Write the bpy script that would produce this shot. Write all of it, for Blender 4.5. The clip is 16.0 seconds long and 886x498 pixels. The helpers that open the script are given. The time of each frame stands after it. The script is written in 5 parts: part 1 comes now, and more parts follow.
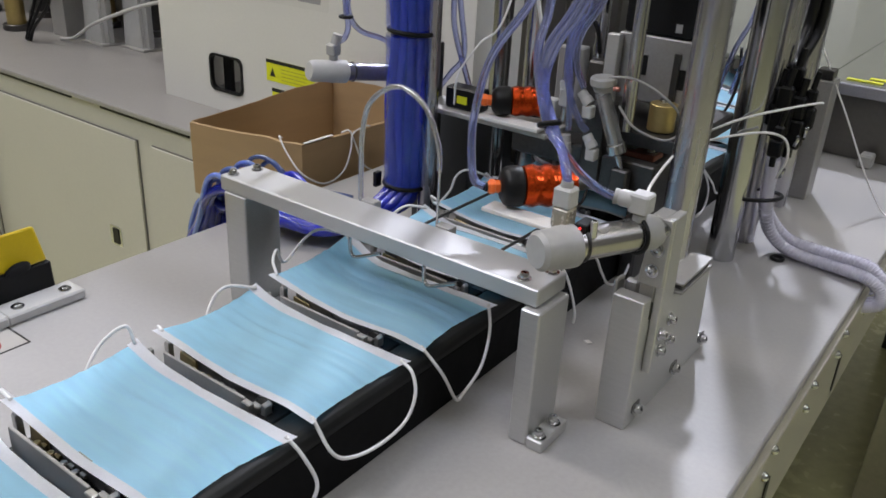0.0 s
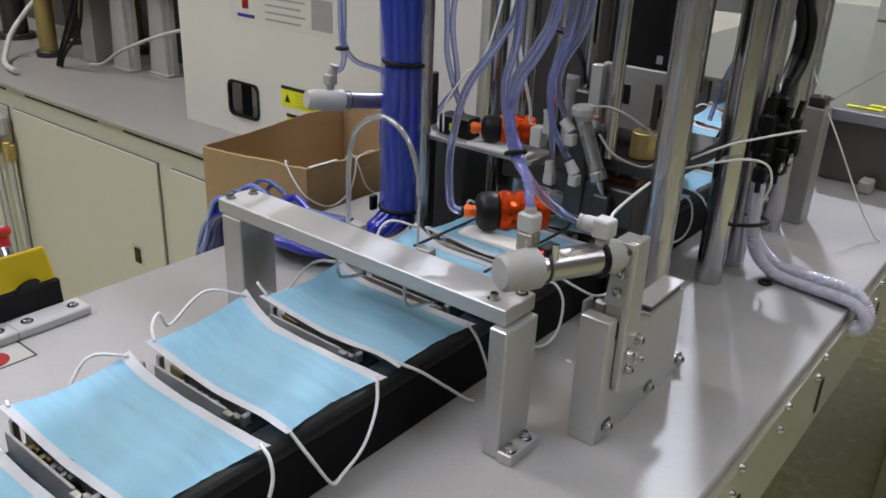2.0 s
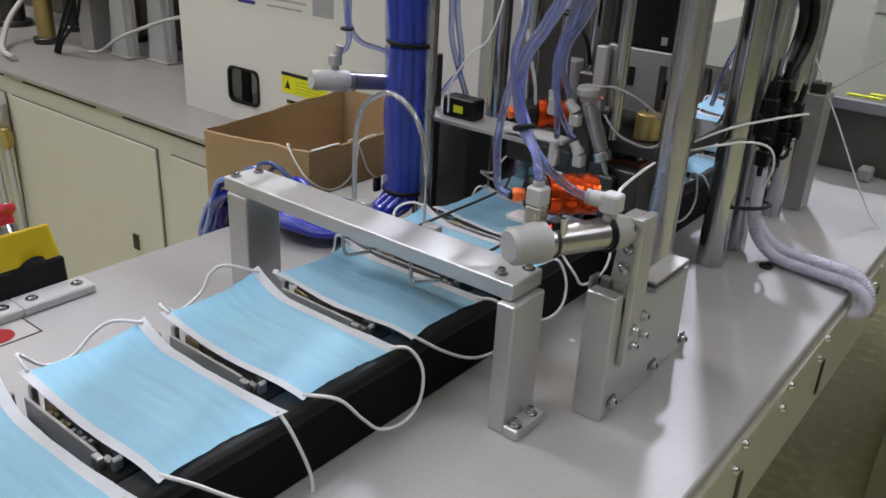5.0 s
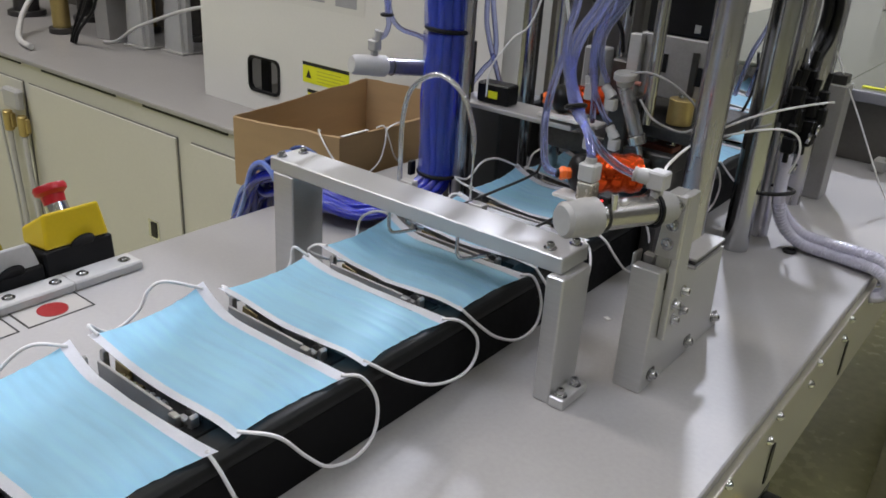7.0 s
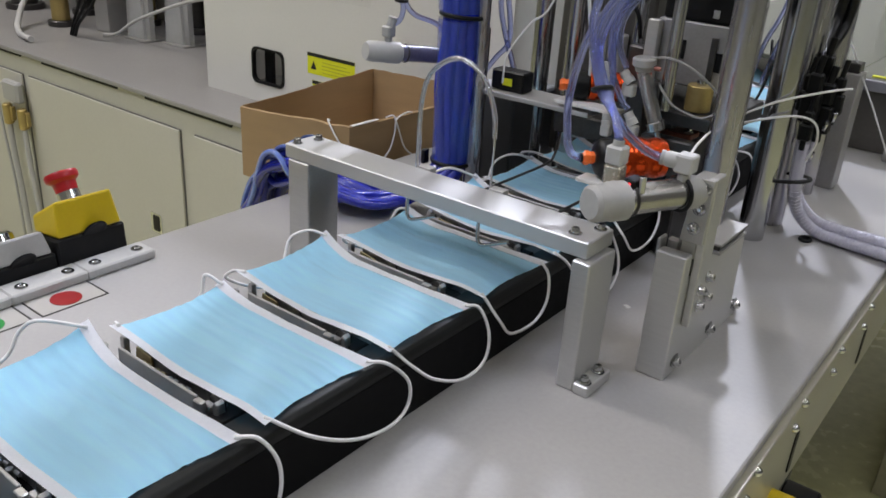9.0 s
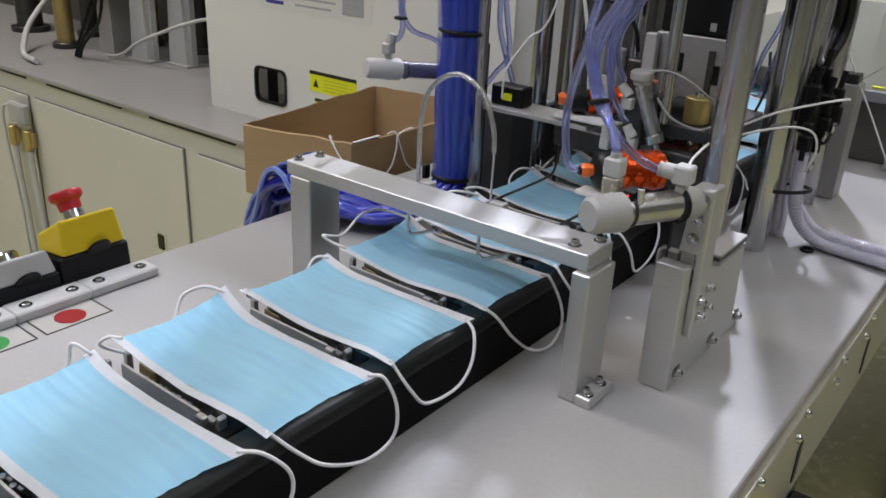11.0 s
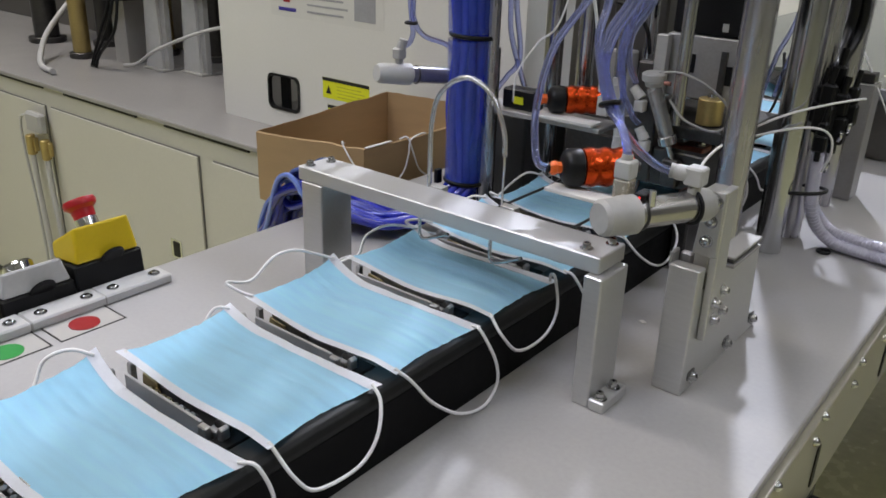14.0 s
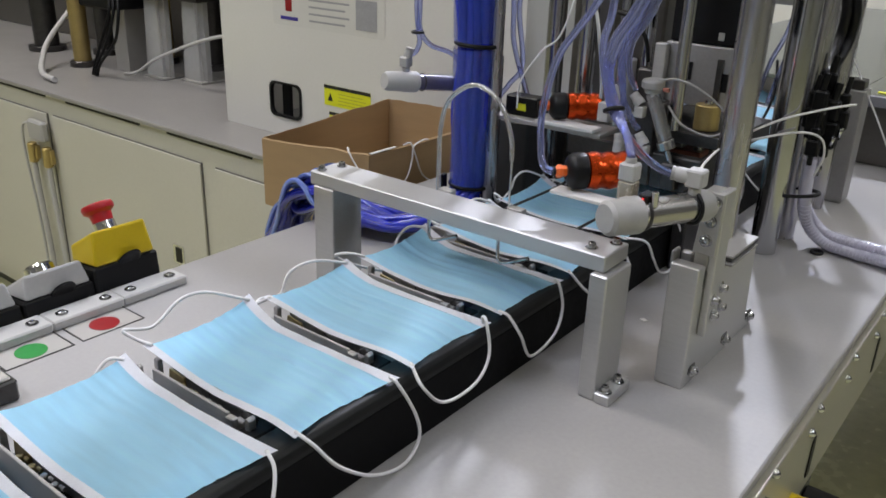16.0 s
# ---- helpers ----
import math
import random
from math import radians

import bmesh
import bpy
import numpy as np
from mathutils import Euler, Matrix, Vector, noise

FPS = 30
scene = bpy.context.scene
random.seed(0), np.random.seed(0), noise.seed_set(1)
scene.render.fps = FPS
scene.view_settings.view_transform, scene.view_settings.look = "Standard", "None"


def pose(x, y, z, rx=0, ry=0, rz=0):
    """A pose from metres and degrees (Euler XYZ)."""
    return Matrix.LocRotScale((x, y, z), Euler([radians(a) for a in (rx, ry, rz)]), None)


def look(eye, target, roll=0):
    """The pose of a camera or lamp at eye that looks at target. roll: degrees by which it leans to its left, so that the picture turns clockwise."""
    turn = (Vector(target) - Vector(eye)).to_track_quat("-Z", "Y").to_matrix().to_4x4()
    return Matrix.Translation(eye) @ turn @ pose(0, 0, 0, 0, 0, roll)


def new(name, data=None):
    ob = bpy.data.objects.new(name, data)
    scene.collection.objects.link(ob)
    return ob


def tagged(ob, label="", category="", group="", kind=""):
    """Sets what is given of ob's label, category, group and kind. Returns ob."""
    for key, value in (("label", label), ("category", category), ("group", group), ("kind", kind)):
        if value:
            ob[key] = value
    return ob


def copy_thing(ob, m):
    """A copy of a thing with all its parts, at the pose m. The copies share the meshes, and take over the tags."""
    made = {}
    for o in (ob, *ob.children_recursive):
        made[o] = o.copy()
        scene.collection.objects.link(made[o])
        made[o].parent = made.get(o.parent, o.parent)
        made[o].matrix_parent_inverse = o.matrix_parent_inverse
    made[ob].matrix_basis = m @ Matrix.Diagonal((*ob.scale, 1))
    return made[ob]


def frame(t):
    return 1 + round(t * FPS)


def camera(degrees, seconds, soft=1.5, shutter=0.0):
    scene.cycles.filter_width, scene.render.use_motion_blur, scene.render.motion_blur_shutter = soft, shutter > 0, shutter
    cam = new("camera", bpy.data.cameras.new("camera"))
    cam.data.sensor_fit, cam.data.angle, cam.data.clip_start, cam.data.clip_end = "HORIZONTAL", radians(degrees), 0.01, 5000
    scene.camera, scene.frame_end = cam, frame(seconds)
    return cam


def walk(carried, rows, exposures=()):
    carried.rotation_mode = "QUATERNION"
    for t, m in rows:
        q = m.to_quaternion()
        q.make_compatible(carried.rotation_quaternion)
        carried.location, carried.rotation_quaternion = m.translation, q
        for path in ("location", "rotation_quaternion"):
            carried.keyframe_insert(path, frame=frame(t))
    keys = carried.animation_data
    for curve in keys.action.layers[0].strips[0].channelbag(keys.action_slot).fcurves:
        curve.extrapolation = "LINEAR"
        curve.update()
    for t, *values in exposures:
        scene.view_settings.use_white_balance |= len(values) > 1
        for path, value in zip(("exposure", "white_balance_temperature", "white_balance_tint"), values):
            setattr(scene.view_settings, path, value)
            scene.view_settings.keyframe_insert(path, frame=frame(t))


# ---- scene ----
cam = camera(56.4, 16.0, soft=1.65)
METRES, EYE, TILT, LEAN, TURN = 0.244, 1.262, 0.0, 0.0, 35.4
ROWS = [
    (0.0, 0.0, 0.0, 0.0, 1.33, -25.06, -2.85),
    (0.5, 0.0073, -0.0173, -0.0016, 1.77, -24.92, -2.74),
    (1.0, 0.0313, -0.0159, 0.0067, 2.26, -25.06, -2.58),
    (1.5, 0.079, -0.0466, 0.0367, 2.83, -24.71, -2.48),
    (2.0, 0.1795, -0.12, 0.067, 3.38, -23.66, -2.39),
    (2.5, 0.2231, -0.142, 0.0495, 3.14, -22.96, -2.47),
    (3.0, 0.2156, -0.118, 0.0313, 3.48, -23.31, -2.47),
    (3.5, 0.2106, -0.115, 0.0244, 3.58, -23.56, -2.45),
    (4.0, 0.1874, -0.1318, 0.0227, 3.47, -23.75, -2.49),
    (4.5, 0.1642, -0.1429, 0.0177, 3.23, -23.94, -2.66),
    (7.0, -0.0356, -0.2924, -0.0288, 3.07, -24.16, -3.34),
    (7.5, -0.0988, -0.3126, -0.0436, 2.76, -24.13, -3.74),
    (8.0, -0.1268, -0.2898, -0.0747, 2.99, -24.1, -3.65),
    (8.5, -0.1297, -0.2867, -0.0799, 2.85, -24.34, -3.64),
    (9.0, -0.1277, -0.2762, -0.0856, 2.71, -24.36, -3.37),
    (11.5, -0.109, -0.296, -0.0859, 2.98, -23.01, -2.35),
    (12.0, -0.1026, -0.2863, -0.0875, 3.41, -22.98, -2.12),
    (12.5, -0.1003, -0.2884, -0.0958, 3.54, -22.85, -2.04),
    (13.0, -0.0996, -0.2846, -0.0975, 3.59, -22.82, -1.9),
    (13.5, -0.0992, -0.2848, -0.0965, 3.57, -22.86, -1.84),
    (14.0, -0.0951, -0.2868, -0.0929, 3.59, -22.89, -1.76),
    (14.5, -0.1128, -0.3158, -0.0935, 3.43, -22.79, -1.82),
    (15.0, -0.1308, -0.3441, -0.089, 3.25, -22.71, -1.84),
    (15.5, -0.1534, -0.3719, -0.0853, 3.01, -22.58, -1.87),
    (16.0, -0.1531, -0.4097, -0.0711, 3.04, -22.38, -1.74),
]
walk(cam, [(t, pose(0.41, -0.469, EYE, TILT, LEAN, TURN) @ pose(METRES * x, METRES * y, METRES * z, 90 + pitch, roll, yaw)) for t, x, y, z, yaw, pitch, roll in ROWS])

# ---- world and light ----
world = bpy.data.worlds.new("hall_air")
scene.world = world
world.use_nodes = True
world.node_tree.nodes["Background"].inputs[0].default_value = (0.66, 0.70, 0.86, 1)
world.node_tree.nodes["Background"].inputs[1].default_value = 0.19
scene.view_settings.exposure = 0.18


def lamp(name, at, aim, size_x, size_y, watts, colour):
    data = bpy.data.lights.new(name, "AREA")
    data.shape, data.size, data.size_y, data.energy, data.color = "RECTANGLE", size_x, size_y, watts, colour
    ob = new(name, data)
    ob.matrix_world = look(at, aim)
    return ob


# Lamps out of view; the first follows the cast shadows.
lamp("unseen_lamp", (-0.90, 2.86, 3.9), (0.0, 0.3, 0.85), 0.14, 0.22, 112, (0.82, 0.85, 1.0))
lamp("unseen_lamp", (-2.6, -0.2, 4.0), (-0.2, 0.0, 0.85), 0.5, 1.8, 58, (0.98, 0.92, 0.89))
# Added fill: this one lifts the front faces, the next the floor at right.
lamp("unseen_lamp", (-0.9, -2.0, 4.0), (0.0, 0.0, 0.85), 1.6, 0.5, 50, (0.80, 0.83, 1.0))
lamp("unseen_lamp", (3.4, 0.9, 4.2), (1.6, 0.4, 0.0), 0.5, 1.6, 42, (0.80, 0.84, 1.0))


# ---- materials ----
def material(name, colour, rough=0.5, metal=0.0, vary=0.12, scale=40.0, fine=400.0, bump=0.0, stretch=(1, 1, 1), transmission=0.0,
             coat=0.0, glow=None, random_tone=0.0, alpha=1.0, ior=1.45, sheen=0.0):
    m = bpy.data.materials.new(name)
    m.use_nodes = True
    n, l = m.node_tree.nodes, m.node_tree.links
    b = n["Principled BSDF"]
    b.inputs["Roughness"].default_value = rough
    b.inputs["Metallic"].default_value = metal
    b.inputs["Transmission Weight"].default_value = transmission
    b.inputs["Coat Weight"].default_value = coat
    b.inputs["Alpha"].default_value = alpha
    b.inputs["IOR"].default_value = ior
    b.inputs["Sheen Weight"].default_value = sheen
    co = n.new("ShaderNodeTexCoord")
    mp = n.new("ShaderNodeMapping")
    mp.inputs["Scale"].default_value = stretch
    l.new(co.outputs["Object"], mp.inputs["Vector"])
    big, small = n.new("ShaderNodeTexNoise"), n.new("ShaderNodeTexNoise")
    big.inputs["Scale"].default_value, big.inputs["Detail"].default_value = scale, 3
    small.inputs["Scale"].default_value, small.inputs["Detail"].default_value = fine, 2
    l.new(mp.outputs[0], big.inputs["Vector"])
    l.new(mp.outputs[0], small.inputs["Vector"])
    add = n.new("ShaderNodeMath")
    add.operation = "ADD"
    l.new(big.outputs["Fac"], add.inputs[0])
    l.new(small.outputs["Fac"], add.inputs[1])
    ramp = n.new("ShaderNodeMapRange")
    ramp.inputs["From Min"].default_value, ramp.inputs["From Max"].default_value = 0.6, 1.4
    ramp.inputs["To Min"].default_value, ramp.inputs["To Max"].default_value = 1 - vary, 1 + vary
    l.new(add.outputs[0], ramp.inputs["Value"])
    tone = ramp.outputs[0]
    if random_tone:
        info = n.new("ShaderNodeObjectInfo")
        rr = n.new("ShaderNodeMapRange")
        rr.inputs["To Min"].default_value, rr.inputs["To Max"].default_value = 1 - random_tone, 1 + random_tone
        l.new(info.outputs["Random"], rr.inputs["Value"])
        mul = n.new("ShaderNodeMath")
        mul.operation = "MULTIPLY"
        l.new(tone, mul.inputs[0])
        l.new(rr.outputs[0], mul.inputs[1])
        tone = mul.outputs[0]
    vm = n.new("ShaderNodeVectorMath")
    vm.operation = "SCALE"
    vm.inputs[0].default_value = colour
    l.new(tone, vm.inputs["Scale"])
    l.new(vm.outputs[0], b.inputs["Base Color"])
    rm = n.new("ShaderNodeMapRange")
    rm.inputs["From Min"].default_value, rm.inputs["From Max"].default_value = 0.6, 1.4
    rm.inputs["To Min"].default_value, rm.inputs["To Max"].default_value = max(rough - 0.08, 0.02), min(rough + 0.08, 1)
    l.new(add.outputs[0], rm.inputs["Value"])
    l.new(rm.outputs[0], b.inputs["Roughness"])
    if bump:
        bp = n.new("ShaderNodeBump")
        bp.inputs["Strength"].default_value, bp.inputs["Distance"].default_value = bump, 0.00025
        l.new(small.outputs["Fac"], bp.inputs["Height"])
        l.new(bp.outputs[0], b.inputs["Normal"])
    if glow:
        b.inputs["Emission Color"].default_value = (*colour, 1)
        b.inputs["Emission Strength"].default_value = glow
    return m


M_TABLE = material("painted_table_top", (0.330, 0.320, 0.315), 0.45, 0.0, 0.07, 9, 220, 0.02)
M_CABINET = material("painted_cabinet", (0.511, 0.496, 0.43), 0.45, 0.0, 0.04, 4, 160, 0.03)
M_CAB_TOP = material("cabinet_top_sheet", (0.287, 0.276, 0.265), 0.38, 0.1, 0.06, 6, 200)
M_ENCL = material("enclosure_paint", (0.611, 0.601, 0.565), 0.4, 0.0, 0.03, 3, 180, 0.03)
M_ALU = material("brushed_aluminium", (0.53, 0.525, 0.515), 0.38, 0.62, 0.08, 30, 300, 0.05, (1, 12, 12))
M_ALU_MATT = material("anodised_aluminium", (0.43, 0.42, 0.405), 0.45, 0.5, 0.08, 40, 500, 0.05)
M_STEEL = material("polished_steel", (0.546, 0.546, 0.554), 0.16, 1.0, 0.06, 30, 200)
M_ROD = material("chromed_rod", (0.493, 0.493, 0.51), 0.19, 1.0, 0.06, 12, 120, 0, (1, 1, 0.15))
M_POST = material("brushed_round_post", (0.47, 0.458, 0.50), 0.27, 0.95, 0.08, 12, 120, 0.02, (1, 1, 0.1))
M_DARK_STEEL = material("dark_steel", (0.075, 0.072, 0.070), 0.35, 0.8, 0.2, 60, 300)
M_SIDE = material("brushed_side_sheet", (0.46, 0.44, 0.37), 0.36, 0.5, 0.12, 10, 180, 0.04, (8, 0.6, 8))
M_BLACK = material("black_plastic", (0.005, 0.005, 0.0055), 0.42, 0.0, 0.3, 30, 300, 0.05, ior=1.33)
M_BLACK_RAIL = material("black_conveyor_side", (0.004, 0.004, 0.004), 0.6, 0.0, 0.4, 12, 120, 0.03, ior=1.2)
M_BLACK_RUB = material("black_rubber_edge", (0.010, 0.0105, 0.010), 0.46, 0.0, 0.3, 30, 200, ior=1.3)
M_GREY_BOX = material("dark_grey_housing", (0.045, 0.047, 0.050), 0.5, 0.0, 0.1, 14, 200, 0.05)
M_WHITE = material("white_plastic", (0.45, 0.443, 0.432), 0.42, 0.0, 0.05, 30, 200)
M_GREY_FIT = material("grey_plastic_fitting", (0.36, 0.353, 0.342), 0.4, 0.0, 0.06, 40, 200)
M_MASK = material("blue_nonwoven_fabric", (0.47, 0.81, 1.0), 0.9, 0.0, 0.085, 26, 150, 0.0, (0.10, 1, 1), sheen=0.2, random_tone=0.03)
M_MASK_EDGE = material("white_nonwoven_fabric", (0.87, 0.88, 0.93), 0.9, 0.0, 0.04, 40, 500, 0.1, sheen=0.2)
M_CORD = material("white_elastic_cord", (0.756, 0.747, 0.747), 0.8, 0.0, 0.08, 300, 1500, 0.6)
M_BRASS = material("yellow_brass", (0.47, 0.36, 0.15), 0.42, 0.85, 0.1, 60, 300)
M_BLUE = material("blue_tube", (0.02, 0.032, 0.468), 0.12, 0.0, 0.2, 20, 100, 0, (1, 1, 0.3), transmission=0.3, coat=0.8, random_tone=0.3)
M_CLEAR = material("clear_blue_tube", (0.53, 0.585, 1.0), 0.03, 0.0, 0.06, 20, 160, 0.35, transmission=0.92, coat=1.0, ior=1.4)
M_COIL = material("pale_blue_tube", (0.16, 0.24, 0.62), 0.10, 0.0, 0.25, 30, 200, 0, transmission=0.4, coat=1.0, random_tone=0.5)
M_HOSE = material("clear_hose", (0.78, 0.76, 0.87), 0.10, 0.0, 0.05, 20, 100, transmission=0.38, coat=0.6, ior=1.25)
M_GLASS = material("clear_plastic", (0.9, 0.9, 0.9), 0.08, 0.0, 0.02, 20, 100, transmission=0.9, ior=1.3)
M_ORANGE = material("orange_anodised_metal", (0.52, 0.055, 0.006), 0.20, 0.8, 0.06, 20, 60)
M_ORANGE_P = material("orange_plastic", (0.85, 0.16, 0.03), 0.35, 0.0, 0.05, 60, 300)
M_YELLOW = material("yellow_plastic", (0.612, 0.442, 0.01), 0.4, 0.0, 0.04, 30, 300, 0.05)
M_RED = material("red_plastic", (0.383, 0.01, 0.017), 0.36, 0.0, 0.06, 30, 300)
M_RED_INK = material("red_print", (0.24, 0.006, 0.010), 0.4, 0.0, 0.05, 60, 300)
M_GREEN_INK = material("green_print", (0.016, 0.22, 0.040), 0.4, 0.0, 0.05, 60, 300)
M_INK = material("black_print", (0.012, 0.012, 0.012), 0.5, 0.0, 0.1, 60, 300)
M_BLUE_INK = material("blue_print", (0.04, 0.03, 0.25), 0.5, 0.0, 0.1, 60, 300)
M_GREY_INK = material("grey_print", (0.30, 0.30, 0.31), 0.5, 0.0, 0.1, 60, 300)
M_LABEL = material("white_label", (0.578, 0.57, 0.535), 0.45, 0.0, 0.03, 30, 300)
M_STICKER = material("label_sheet", (0.37, 0.355, 0.335), 0.4, 0.0, 0.03, 30, 300)
M_WARN = material("yellow_label", (0.663, 0.68, 0.017), 0.45, 0.0, 0.04, 30, 300)
M_WARN_INK = material("faint_print_on_yellow", (0.40, 0.40, 0.03), 0.45, 0.0, 0.05, 60, 300)
M_CARD = material("brown_cardboard", (0.345, 0.230, 0.118), 0.85, 0.0, 0.1, 12, 350, 0.25, (1, 1, 6))
M_PAPER = material("white_paper", (0.675, 0.657, 0.63), 0.8, 0.0, 0.03, 30, 300)
M_HALL_FLOOR = material("green_painted_floor", (0.58, 0.57, 0.34), 0.25, 0.0, 0.15, 1.2, 30)
M_HALL_WALL = material("hall_wall_paint", (0.42, 0.42, 0.415), 0.7, 0.0, 0.08, 0.8, 20)
M_CEIL = material("hall_ceiling_paint", (0.72, 0.72, 0.702), 0.8, 0.0, 0.05, 0.8, 20)
M_ACRYLIC = material("clear_acrylic", (0.62, 0.62, 0.61), 0.18, 0.0, 0.06, 12, 60, alpha=0.45)
M_COVER = material("brown_grey_sheet", (0.125, 0.117, 0.106), 0.35, 0.5, 0.1, 5, 120)
M_COVER_TOP = material("greenish_cover_sheet", (0.154, 0.16, 0.122), 0.18, 0.1, 0.1, 3, 60)
M_LED = material("red_indicator", (1.0, 0.03, 0.03), 0.4, 0.0, 0.0, glow=2.0)
M_BARREL = material("dull_steel_barrel", (0.40, 0.385, 0.37), 0.26, 0.9, 0.02, 5, 20)
M_COPPER = material("dull_copper_plate", (0.30, 0.115, 0.085), 0.35, 0.5, 0.15, 60, 300)
M_LILAC = material("lilac_grey_trim", (0.26, 0.255, 0.29), 0.4, 0.2)
M_TAB = material("worn_steel", (0.40, 0.395, 0.385), 0.34, 0.85, 0.2, 90, 400)
M_OLD_BRASS = material("tarnished_brass", (0.36, 0.29, 0.15), 0.38, 0.9, 0.2, 90, 400)
M_SMOKE = material("smoky_clear_plastic", (0.22, 0.21, 0.28), 0.16, 0.2, 0.1, 30, 200, transmission=0.3, coat=0.6)
M_SMOKE_PALE = material("cloudy_plastic", (0.42, 0.37, 0.29), 0.25, 0.1, 0.2, 120, 400, transmission=0.25, coat=0.6)
# Darker grey than the other aluminium; on the gearbox this stands for shade.
M_GREY_METAL = material("darker_grey_metal", (0.34, 0.332, 0.323), 0.45, 0.4, 0.1, 40, 300, 0.1)
M_FILM = material("thin_blue_film", (0.05, 0.10, 0.55), 0.07, 0.0, 0.2, 30, 90, 0.2, (1, 1, 0.2), alpha=0.42, coat=1.0)
M_BAR = material("brushed_flat_bar", (0.54, 0.537, 0.535), 0.46, 0.65, 0.03, 12, 120, 0.0, (1, 8, 8))
M_GAP = material("shadow_gap", (0.16, 0.155, 0.14), 0.6)
M_TUBE_LIGHT = material("light_diffuser", (1.0, 0.97, 0.93), 0.5, 0.0, 0.0, glow=9.0)


# ---- builders ----
ORIGIN = {}


def thing(name, at, label, category, group="", kind=""):
    ob = new(name)
    ob.empty_display_size = 0.02
    ob.location = at
    ORIGIN[ob] = Vector(at)
    return tagged(ob, label, category, group, kind)


def part(name, bm, mat, parent=None, label="", at=None):
    """One mesh object from bm, whose vertices are world places, under its thing or part."""
    org = ORIGIN[parent] if parent else Vector(at or (0, 0, 0))
    bmesh.ops.translate(bm, verts=bm.verts, vec=-org)
    me = bpy.data.meshes.new(name)
    bm.to_mesh(me)
    bm.free()
    for m in (mat if isinstance(mat, (list, tuple)) else [mat]):
        me.materials.append(m)
    ob = new(name, me)
    if parent:
        ob.parent = parent
    else:
        ob.location = org
    ORIGIN[ob] = org
    if label:
        ob["label"] = label
    return ob


def join(*bms):
    out = bms[0]
    for b in bms[1:]:
        me = bpy.data.meshes.new("tmp")
        b.to_mesh(me)
        b.free()
        out.from_mesh(me)
        bpy.data.meshes.remove(me)
    return out


def box(x0, x1, y0, y1, z0, z1, bevel=0.0008, segments=1):
    bm = bmesh.new()
    bmesh.ops.create_cube(bm, size=1)
    for v in bm.verts:
        v.co = Vector(((x0 + x1) / 2 + v.co.x * (x1 - x0), (y0 + y1) / 2 + v.co.y * (y1 - y0), (z0 + z1) / 2 + v.co.z * (z1 - z0)))
    if bevel:
        bmesh.ops.bevel(bm, geom=bm.edges[:], offset=bevel, segments=segments, affect="EDGES", profile=0.5)
    return bm


def turned(p, q, profile, n=24, cap=True):
    """A solid of revolution about the line p-q: profile rows (share of the way, radius)."""
    p, q = Vector(p), Vector(q)
    d = q - p
    w = d.normalized()
    u = w.orthogonal().normalized()
    v = w.cross(u)
    bm = bmesh.new()
    rings = []
    for s, r in profile:
        c = p + d * s
        rings.append([bm.verts.new(c + (u * math.cos(2 * math.pi * k / n) + v * math.sin(2 * math.pi * k / n)) * max(r, 1e-5)) for k in range(n)])
    for a, b in zip(rings, rings[1:]):
        for k in range(n):
            f = bm.faces.new((a[k], a[(k + 1) % n], b[(k + 1) % n], b[k]))
            f.smooth = True
    if cap:
        bm.faces.new(rings[0][::-1])
        bm.faces.new(rings[-1])
    bmesh.ops.recalc_face_normals(bm, faces=bm.faces[:])
    for e in bm.edges:
        if len(e.link_faces) == 2 and e.calc_face_angle(0) > 0.6:
            e.smooth = False
    return bm


def rod(p, q, r, n=20, chamfer=0.0):
    length = (Vector(q) - Vector(p)).length
    c = min(chamfer / length, 0.3) if length else 0
    prof = [(0, r - chamfer), (c, r), (1 - c, r), (1, r - chamfer)] if chamfer else [(0, r), (1, r)]
    return turned(p, q, prof, n)


def smooth_line(points, steps=8):
    pts = [Vector(p) for p in points]
    pts = [pts[0] * 2 - pts[1]] + pts + [pts[-1] * 2 - pts[-2]]
    out = []
    for a, b, c, d in zip(pts, pts[1:], pts[2:], pts[3:]):
        for k in range(steps):
            t = k / steps
            out.append(0.5 * ((2 * b) + (c - a) * t + (2 * a - 5 * b + 4 * c - d) * t * t + (3 * b - a - 3 * c + d) * t ** 3))
    return out + [pts[-2]]


def tube(points, r, n=8, steps=8):
    line = smooth_line(points, steps)
    bm = bmesh.new()
    rings = []
    u = (line[1] - line[0]).orthogonal().normalized()
    for k, p in enumerate(line):
        w = (line[min(k + 1, len(line) - 1)] - line[max(k - 1, 0)]).normalized()
        u = (u - w * u.dot(w)).normalized()
        v = w.cross(u)
        rings.append([bm.verts.new(p + (u * math.cos(2 * math.pi * j / n) + v * math.sin(2 * math.pi * j / n)) * r) for j in range(n)])
    for a, b in zip(rings, rings[1:]):
        for j in range(n):
            bm.faces.new((a[j], a[(j + 1) % n], b[(j + 1) % n], b[j])).smooth = True
    bm.faces.new(rings[0][::-1])
    bm.faces.new(rings[-1])
    return bm


